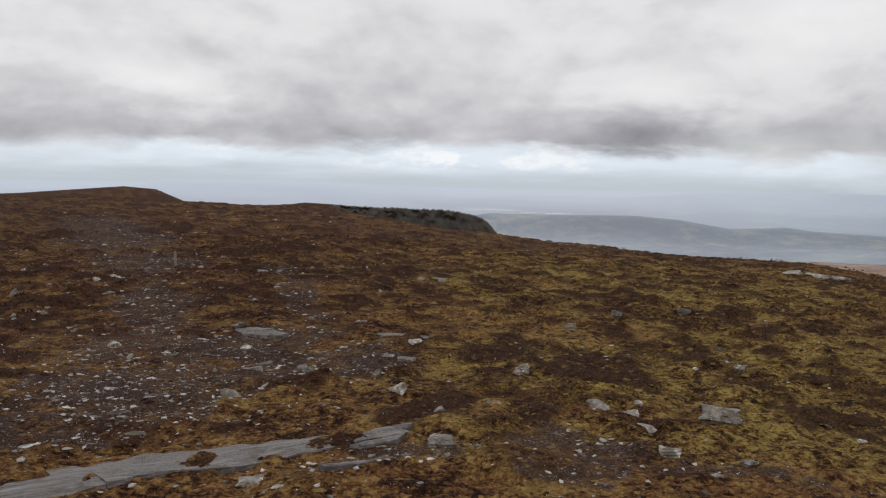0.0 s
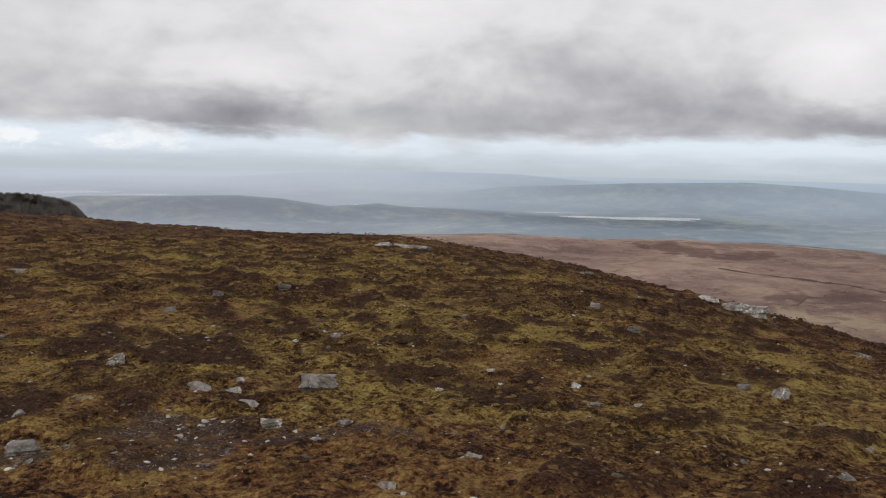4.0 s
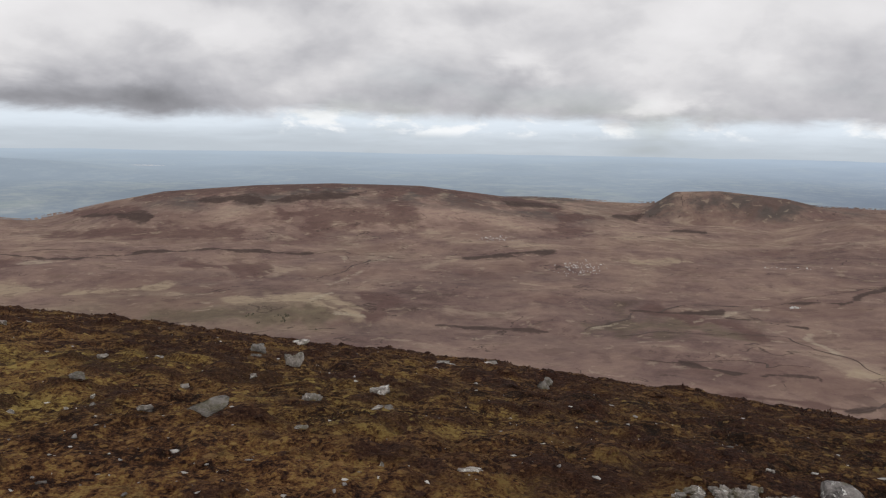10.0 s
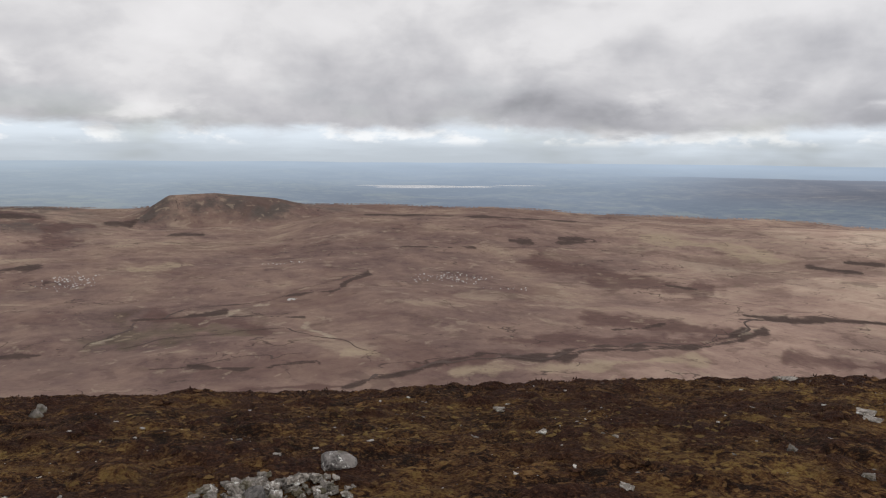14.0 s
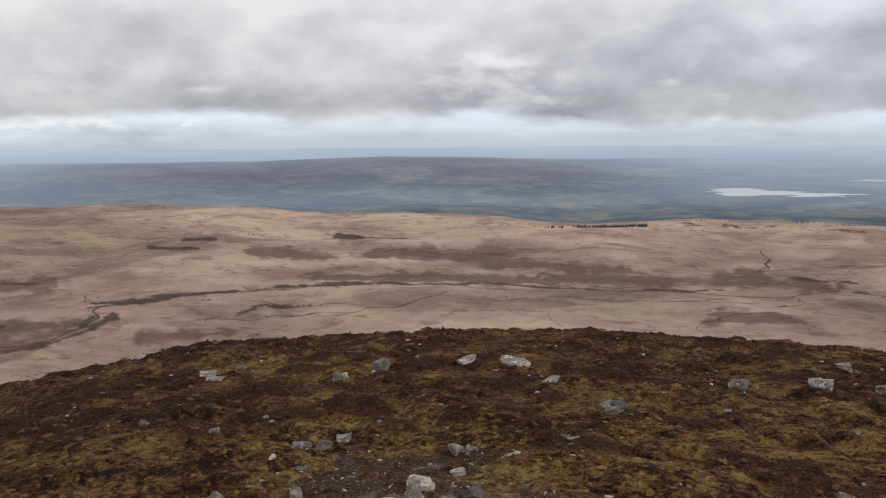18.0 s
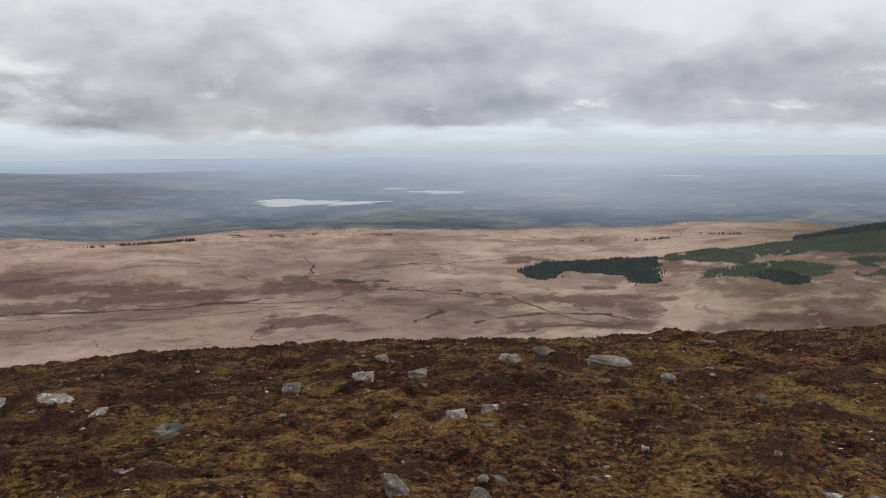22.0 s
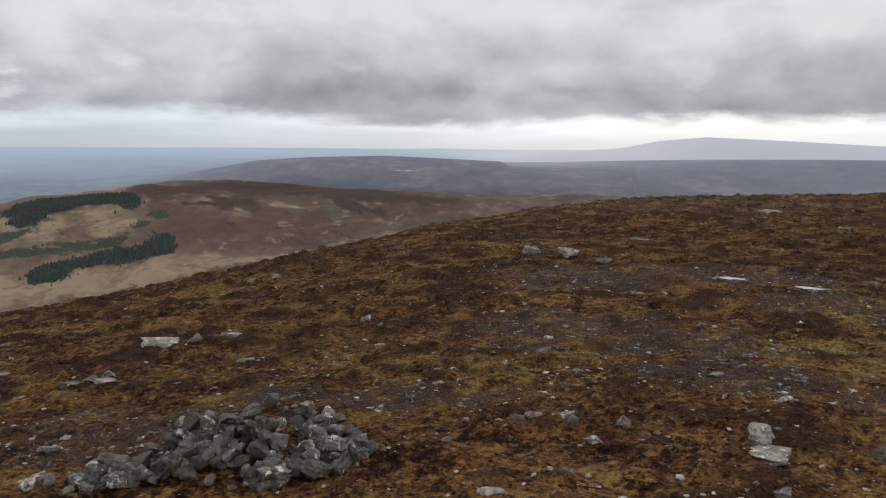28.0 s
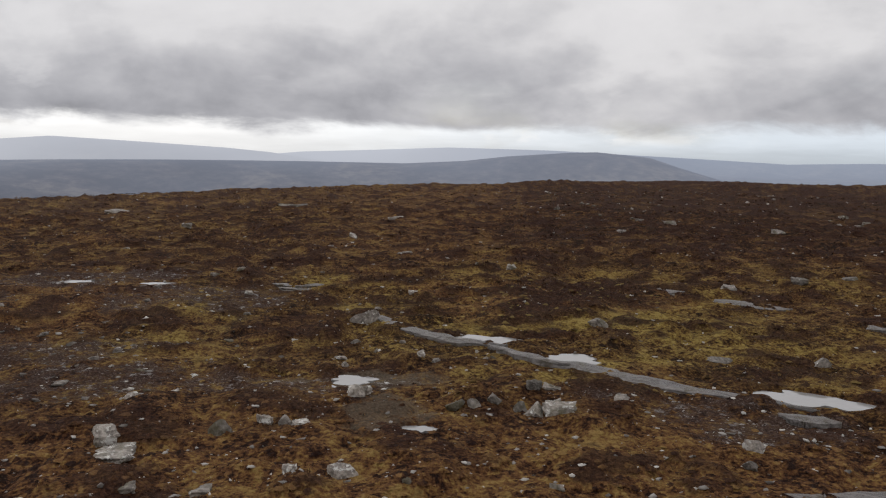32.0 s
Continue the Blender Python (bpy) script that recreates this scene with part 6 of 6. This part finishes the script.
# ---- bedrock showing through the peat ----
def bedrock(points, width, seed, thick=0.16, rise=0.020, steps=46):
    """A long low rib of rock, cracked across, its top a little above the turf."""
    rs = np.random.default_rng(seed)
    pts = np.array([place(a, r) for a, r in points])
    seg = np.concatenate([[0], np.cumsum(np.hypot(*np.diff(pts, axis=0).T))])
    s = np.linspace(0, seg[-1], steps)
    x, y = np.interp(s, seg, pts[:, 0]), np.interp(s, seg, pts[:, 1])
    dx, dy = np.gradient(x), np.gradient(y)
    ln = np.hypot(dx, dy)
    nx, ny = -dy / ln, dx / ln
    base = new("bedrock_slab")
    base.location = (float(x[0]), float(y[0]), float(land(np.array([points[0][0]]), np.array([points[0][1]]))[0]))
    cracks = sorted(rs.choice(np.arange(4, steps - 4), size=max(1, int(seg[-1] / 2.6)), replace=False).tolist())
    starts, ends = [0] + cracks, cracks + [steps - 1]
    ks = np.array([-0.5, -0.48, -0.25, 0.0, 0.25, 0.48, 0.5])
    for i0, i1 in zip(starts, ends):
        if i1 - i0 < 2:
            continue
        bm = bmesh.new()
        idx = np.linspace(i0 + 0.03, i1 - 0.03, max(4, (i1 - i0) * 2))
        tilt = rs.uniform(-0.004, 0.004)
        ii, kk = np.meshgrid(idx, ks, indexing="ij")
        cx, cy, ux, uy = (np.interp(ii, range(steps), q) for q in (x, y, nx, ny))
        taper = np.minimum(1.0, np.minimum(0.12 + ii / 16, 0.12 + (steps - 1 - ii) / 16))
        edge = 1 + 0.34 * (value_noise(ii / 5.0, np.sign(kk) * 5.0, seed) + 0.6 * value_noise(ii / 1.1, np.sign(kk) * 5.0, seed + 3)) * (np.abs(kk) > 0.3)
        px, py = cx + ux * kk * width * taper * edge, cy + uy * kk * width * taper * edge
        aa = np.degrees(np.arctan2(-px, py))
        aa = np.where(aa > 36, aa - 360, aa)
        rr = np.hypot(px, py)
        top = surface(aa, rr, 0.0) + 0.030 + rise - 0.05 * kk ** 2 + tilt * kk * 4 + fbm(px / 0.25, py / 0.25, 77, 3) * 0.018
        top = top - 0.05 * np.maximum(0, np.abs(kk) - 0.48) / 0.02
        ox, oy, oz = base.location
        grid = [[bm.verts.new((float(p - ox), float(q - oy), float(h - oz))) for p, q, h in zip(*row)] for row in zip(px, py, top)]
        for a, b in zip(grid, grid[1:]):
            for j in range(len(ks) - 1):
                bm.faces.new((a[j], a[j + 1], b[j + 1], b[j]))
        down = bmesh.ops.extrude_face_region(bm, geom=bm.faces[:])
        for v in down["geom"]:
            if isinstance(v, bmesh.types.BMVert):
                v.co.z -= thick
        bmesh.ops.recalc_face_normals(bm, faces=bm.faces)
        part("slab", bm, SLAB, base)
    return tagged(base, "long cracked rib of grey bedrock showing through turf", "bedrock", "bedrock ribs on the summit")


bedrock(((42, 4.2), (30, 4.66), (24.9, 4.80), (19.9, 4.98), (12.8, 5.06), (7.2, 5.21), (2.5, 5.36)), 0.46, 1, rise=0.016)
bedrock(((7.2, 5.2), (5, 5.28), (2.2, 5.5)), 0.15, 2)
bedrock(((6.4, 5.05), (4.2, 5.15), (2.6, 5.3)), 0.10, 23)
bedrock(((8.6, 4.72), (3.5, 4.86)), 0.06, 3, rise=0.012)
bedrock(((-288.6, 8.5), (-291.4, 7.6), (-295.4, 7.15), (-298.5, 6.95)), 0.2, 4, rise=0.024)
bedrock(((-297.2, 6.95), (-299.5, 6.62), (-302.67, 6.36), (-305.8, 6.15), (-310.4, 5.9), (-314.7, 5.85), (-319, 5.7)), 0.22, 5, rise=0.024)
bedrock(((-297.8, 6.75), (-300.6, 6.45), (-303, 6.25)), 0.09, 24, rise=0.036)
bedrock(((-316.8, 5.52), (-320.5, 5.47)), 0.18, 6)
bedrock(((-307.2, 10.8), (-309.9, 10.75)), 0.2, 7)
bedrock(((-311.8, 10.3), (-316.6, 10.1)), 0.3, 8)
bedrock(((-319.3, 9.45), (-322.2, 9.45)), 0.25, 9)
bedrock(((-281.8, 10.35), (-285.3, 10.17)), 0.25, 10)
bedrock(((14.0, 9.3), (10.5, 9.0)), 0.25, 12)
bedrock(((4.6, 8.9), (1.0, 8.8)), 0.2, 13)
bedrock(((10.8, 14.2), (13.6, 14.0)), 0.3, 14)
bedrock(((2.6, 14.6), (-1.2, 14.4)), 0.3, 15)


# ---- puddles ----
def puddle(az, r, wide, deep, seed):
    oa, orr = outline_blob(0, 0, wide * 1.3, deep * 1.3, seed, 56, 0.5)
    x, y = place(az, r)
    z = float(land(np.array([az]), np.array([r]))[0])
    bm = bmesh.new()
    turn = pose(0, 0, 0, 0, 0, az)
    ring = [bm.verts.new((turn @ Vector((float(a), float(b), 0)))) for a, b in zip(oa, orr)]
    face = bm.faces.new(ring)
    low = bmesh.ops.extrude_face_region(bm, geom=[face])
    for v in low["geom"]:
        if isinstance(v, bmesh.types.BMVert):
            v.co.z -= 0.02
    bmesh.ops.recalc_face_normals(bm, faces=bm.faces)
    ob = part("puddle", bm, PUDDLE)
    ob.location = (float(x), float(y), height_at(az, r) + 0.066)
    return tagged(ob, "shallow rain puddle on bare peat reflecting grey sky", "puddle", "puddles on the summit")


for i, row in enumerate(PUDDLES):
    puddle(*row, 500 + i)


# ---- dark crag at the rim of the plateau ----
def crag():
    bm = bmesh.new()
    rs = np.random.default_rng(9)
    table = PLATEAU[1][0]
    az = np.linspace(7.5, -4.05, 190)
    top_el = np.interp(az, table[:, 0], table[:, 1])
    rows = []
    for a, e in zip(az, top_el):
        top = EYE + 167 * math.tan(radians(e)) + 0.5 * value_noise(np.array([a * 7]), np.array([0.5]), 5)[0]
        tall = float(np.interp(a, (-4.05, -2.5, 2, 7.5), (6.5, 7.0, 4.4, 1.4)))
        row = []
        for k in range(9):
            f = k / 8
            out = 1.5 * fbm(np.array([a * 1.5]), np.array([f * 4.5 + a * 0.2]), 41, 4)[0] - 1.6 * f
            r = 166.5 + out
            x, y = place(a, r)
            row.append(bm.verts.new((float(x), float(y), top - tall * f)))
        x, y = place(a, 171.0)
        row.insert(0, bm.verts.new((float(x), float(y), top + 0.02)))
        rows.append(row)
    for p, q in zip(rows, rows[1:]):
        for j in range(len(p) - 1):
            bm.faces.new((p[j], p[j + 1], q[j + 1], q[j]))
    bmesh.ops.recalc_face_normals(bm, faces=bm.faces)
    ob = part("crag", bm, CRAG)
    return tagged(ob, "dark gritstone crag along the rim of the plateau", "cliff")


crag()


# ---- small wooden stake by the path ----
def stake(az, r, tall):
    bm = bmesh.new()
    bmesh.ops.create_cone(bm, cap_ends=True, segments=9, radius1=0.028, radius2=0.022, depth=tall)
    bmesh.ops.bevel(bm, geom=[e for e in bm.edges if e.calc_length() < 0.03], offset=0.004, segments=1, affect="EDGES")
    x, y = place(az, r)
    ob = part("stake", bm, WOOD)
    ob.matrix_world = pose(float(x), float(y), height_at(az, r) + tall * 0.42, 3, -2, 20)
    return tagged(ob, "short grey wooden stake standing beside the muddy path", "stake")


stake(17.8, 15.8, 0.28)


# ---- what nobody could count: pebbles, sprigs of heather, sedge and moss ----
def stuff_mesh(name, co, tris, mat, fields, label, category):
    me = bpy.data.meshes.new(name)
    me.vertices.add(len(co))
    me.vertices.foreach_set("co", co.astype(np.float32).ravel())
    me.loops.add(tris.size)
    me.loops.foreach_set("vertex_index", tris.astype(np.int32).ravel())
    me.polygons.add(len(tris))
    me.polygons.foreach_set("loop_start", np.arange(0, tris.size, 3, dtype=np.int32))
    for key, value in fields.items():
        a = me.attributes.new(key, "FLOAT", "POINT")
        a.data.foreach_set("value", value.astype(np.float32).ravel())
    me.materials.append(mat)
    me.update(calc_edges=True)
    return tagged(new(name, me), label, category, kind="stuff")


def pebbles(name, count, seed, wetness=0.0, big=1.0):
    rs = np.random.default_rng(seed)
    az = rs.uniform(-323 if wetness == 0 else -6, 32, count * 4)
    r = 2.9 * np.exp(rs.random(count * 4) * math.log(46 / 2.9))
    bare = np.maximum(blots(az, r, WET, 0.9), blots(az, r, WET_WEST, 0.9))
    x, y = place(az, r)
    drift = fbm(x / 1.4, y / 1.4, 91, 3)
    stony = hermite(az, -225, -250) + hermite(az, -8, 10)
    keep = rs.random(len(az)) < np.clip((0.05 + 0.5 * np.maximum(drift, 0) + 0.24 * stony) * (1 - wetness) + (0.85 * bare if wetness == 0 else bare * (drift > -0.12) * hermite(az, -6, 6)), 0, 1)
    az, r = az[keep][:count], r[keep][:count]
    x, y = place(az, r)
    z = surface(az, r)
    size = big * (0.004 + 0.017 * rs.random(len(az)) ** 4.0) * (1 + r / 30)
    g = (1 + 5 ** 0.5) / 2
    ico = np.array([(-1, g, 0), (1, g, 0), (-1, -g, 0), (1, -g, 0), (0, -1, g), (0, 1, g), (0, -1, -g), (0, 1, -g), (g, 0, -1), (g, 0, 1), (-g, 0, -1), (-g, 0, 1)]) / 1.9
    face = np.array([(0, 11, 5), (0, 5, 1), (0, 1, 7), (0, 7, 10), (0, 10, 11), (1, 5, 9), (5, 11, 4), (11, 10, 2), (10, 7, 6), (7, 1, 8), (3, 9, 4), (3, 4, 2), (3, 2, 6), (3, 6, 8), (3, 8, 9), (4, 9, 5), (2, 4, 11), (6, 2, 10), (8, 6, 7), (9, 8, 1)])
    n = len(az)
    local = ico[None] * rs.uniform(0.25, 1.45, (n, 12, 1)) * (size[:, None] * np.stack([rs.uniform(0.8, 1.6, n), rs.uniform(0.6, 1.1, n), rs.uniform(0.25, 0.6, n) * (1 - 0.5 * wetness)], -1))[:, None]
    t = rs.uniform(0, 6.28, n)
    c, s = np.cos(t)[:, None], np.sin(t)[:, None]
    co = np.stack([local[..., 0] * c - local[..., 1] * s + x[:, None], local[..., 0] * s + local[..., 1] * c + y[:, None], local[..., 2] + (z + size * 0.1)[:, None]], -1)
    tris = (face[None] + (np.arange(n) * 12)[:, None, None]).reshape(-1, 3)
    stuff_mesh(name, co.reshape(-1, 3), tris, PEBBLE, {}, "scattered pale broken stones on peat and moss", "stones")


def sprigs(name, count, seed, lo, hi, tall, wide, label):
    rs = np.random.default_rng(seed)
    az = rs.uniform(-323, 33, count)
    r = lo * np.exp(rs.random(count) * math.log(hi / lo))
    bare = np.maximum(np.maximum(blots(az, r, WET), blots(az, r, WET_WEST)), np.maximum(blots(az, r, PUDDLES, 0.6, 0.0), blots(az, r, SANDY)))
    x, y = place(az, r)
    keep = (rs.random(count) > bare * 0.75) & (blots(az, r, PUDDLES, 0.9, 0.0) < 0.15) & (fbm(x / 0.6, y / 0.6, 81, 3) > -0.25 + 0.3 * rs.random(count) - 0.2)
    az, r, x, y = az[keep], r[keep], x[keep], y[keep]
    z = surface(az, r)
    n = len(az)
    f = ground_fields(az, r)
    high = tall * rs.uniform(0.35, 1.2, n) * (1 + 0.9 * hermite(bushes(x, y), 0.0, 0.22)) * (1 + np.maximum(r - 6, 0) / 30)
    w = wide * rs.uniform(0.6, 1.4, n) * (1 + np.maximum(r - 4, 0) / 7)
    co, fields = [], {"moss": [], "rust": [], "dark": [], "bush": []}
    blades = 4
    for b in range(blades):
        t = rs.uniform(0, 6.28, n)
        lean = rs.uniform(0.1, 0.7, n) * high
        bx, by = x + rs.normal(0, 1, n) * w, y + rs.normal(0, 1, n) * w
        cx, cy = np.cos(t), np.sin(t)
        one = np.stack([bx - cy * w * 0.5, by + cx * w * 0.5, z - 0.006], -1)
        two = np.stack([bx + cy * w * 0.5, by - cx * w * 0.5, z - 0.006], -1)
        tip = np.stack([bx + cx * lean, by + cy * lean, z + high * rs.uniform(0.5, 1.0, n)], -1)
        co.append(np.stack([one, two, tip], 1))
        for key in fields:
            fields[key].append(np.repeat(f[key][:, None], 3, 1))
    co = np.stack(co, 1).reshape(-1, 3)
    fields = {k: np.stack(v, 1).reshape(-1) for k, v in fields.items()}
    stuff_mesh(name, co, np.arange(len(co)).reshape(-1, 3), SPRIG, fields, label, "heather")


def cushions(name, count, seed, lo, hi, wide, label):
    """Small domes of growth, each a ragged ring of six round a crown."""
    rs = np.random.default_rng(seed)
    az = rs.uniform(-323, 33, count)
    r = lo * np.exp(rs.random(count) * math.log(hi / lo))
    bare = np.maximum(np.maximum(blots(az, r, WET), blots(az, r, WET_WEST)), np.maximum(blots(az, r, PUDDLES, 0.6, 0.0), blots(az, r, SANDY)))
    keep = (rs.random(count) > bare * 0.85) & (blots(az, r, PUDDLES, 0.9, 0.0) < 0.15)
    az, r = az[keep], r[keep]
    x, y = place(az, r)
    z = surface(az, r)
    n = len(az)
    f = ground_fields(az, r)
    w = wide * (0.35 + 1.3 * rs.random(n) ** 1.6) * (1 + r / 9)
    high = w * rs.uniform(0.15, 0.45, n)
    ring = []
    for k in range(6):
        t = k * 1.0472 + rs.uniform(-0.4, 0.4, n)
        d = w * rs.uniform(0.65, 1.35, n)
        ring.append(np.stack([x + d * np.cos(t), y + d * np.sin(t), z - 0.35 * high], -1))
    ring.append(np.stack([x + rs.normal(0, 0.2, n) * w, y + rs.normal(0, 0.2, n) * w, z + high], -1))
    co = np.stack(ring, 1).reshape(-1, 3)
    face = np.array([(k, (k + 1) % 6, 6) for k in range(6)])
    tris = (face[None] + (np.arange(n) * 7)[:, None, None]).reshape(-1, 3)
    ob = stuff_mesh(name, co, tris, CUSHION, {k: np.repeat(f[k], 7) for k in ("moss", "rust", "dark", "bush")}, label, "moss")
    ob.data.polygons.foreach_set("use_smooth", np.ones(len(tris), dtype=bool))


pebbles("pebbles", 14000, 13)
pebbles("path_stones", 4200, 19, 1.0, 1.25)
cushions("moss_cushions", 120000, 16, 2.7, 26.0, 0.016, "low cushions of yellow moss, sedge and dark heather on peat")
sprigs("heather_sprigs", 16000, 14, 2.6, 12.0, 0.013, 0.0065, "short brown heather and sedge sprigs over mossy peat")
sprigs("heather_tufts", 34000, 15, 10.0, 45.0, 0.018, 0.012, "dark heather tufts covering the summit slopes")


def pale_boulders(name, fields, seed):
    """Clusters of pale stone lying on the moor far below."""
    rs = np.random.default_rng(seed)
    co, tris = [], []
    for az, r, half_az, half_r, count in fields:
        a, d = az + rs.normal(0, 0.5, count) * half_az, r + rs.normal(0, 0.5, count) * half_r
        x, y = place(a, d)
        for px, py, pz in zip(x, y, land(a, d)):
            s = rs.uniform(0.7, 2.2)
            b = len(co)
            ring = [(px + s * rs.uniform(0.7, 1.6) * math.cos(t), py + s * rs.uniform(0.7, 1.4) * math.sin(t), pz - 0.4) for t in (0, 1.26, 2.5, 3.77, 5.0)]
            co += ring + [(px + rs.uniform(-0.3, 0.3), py, pz + s * rs.uniform(0.5, 0.9))]
            tris += [(b + k, b + (k + 1) % 5, b + 5) for k in range(5)]
    stuff_mesh(name, np.array(co), np.array(tris), PALE, {}, "clusters of pale boulders lying on brown moor", "boulders")


pale_boulders("pale_boulders", [(-86.1, 1718, 1.3, 45, 60), (-92.0, 1397, 1.7, 45, 90), (-117.0, 1300, 2.6, 60, 110), (-106, 1146, 0.4, 6, 24), (-105.5, 1480, 2.2, 14, 18), (-121, 1215, 1.6, 10, 14), (-158, 2060, 3.0, 30, 24), (-190, 1900, 6.0, 60, 30)], 31)
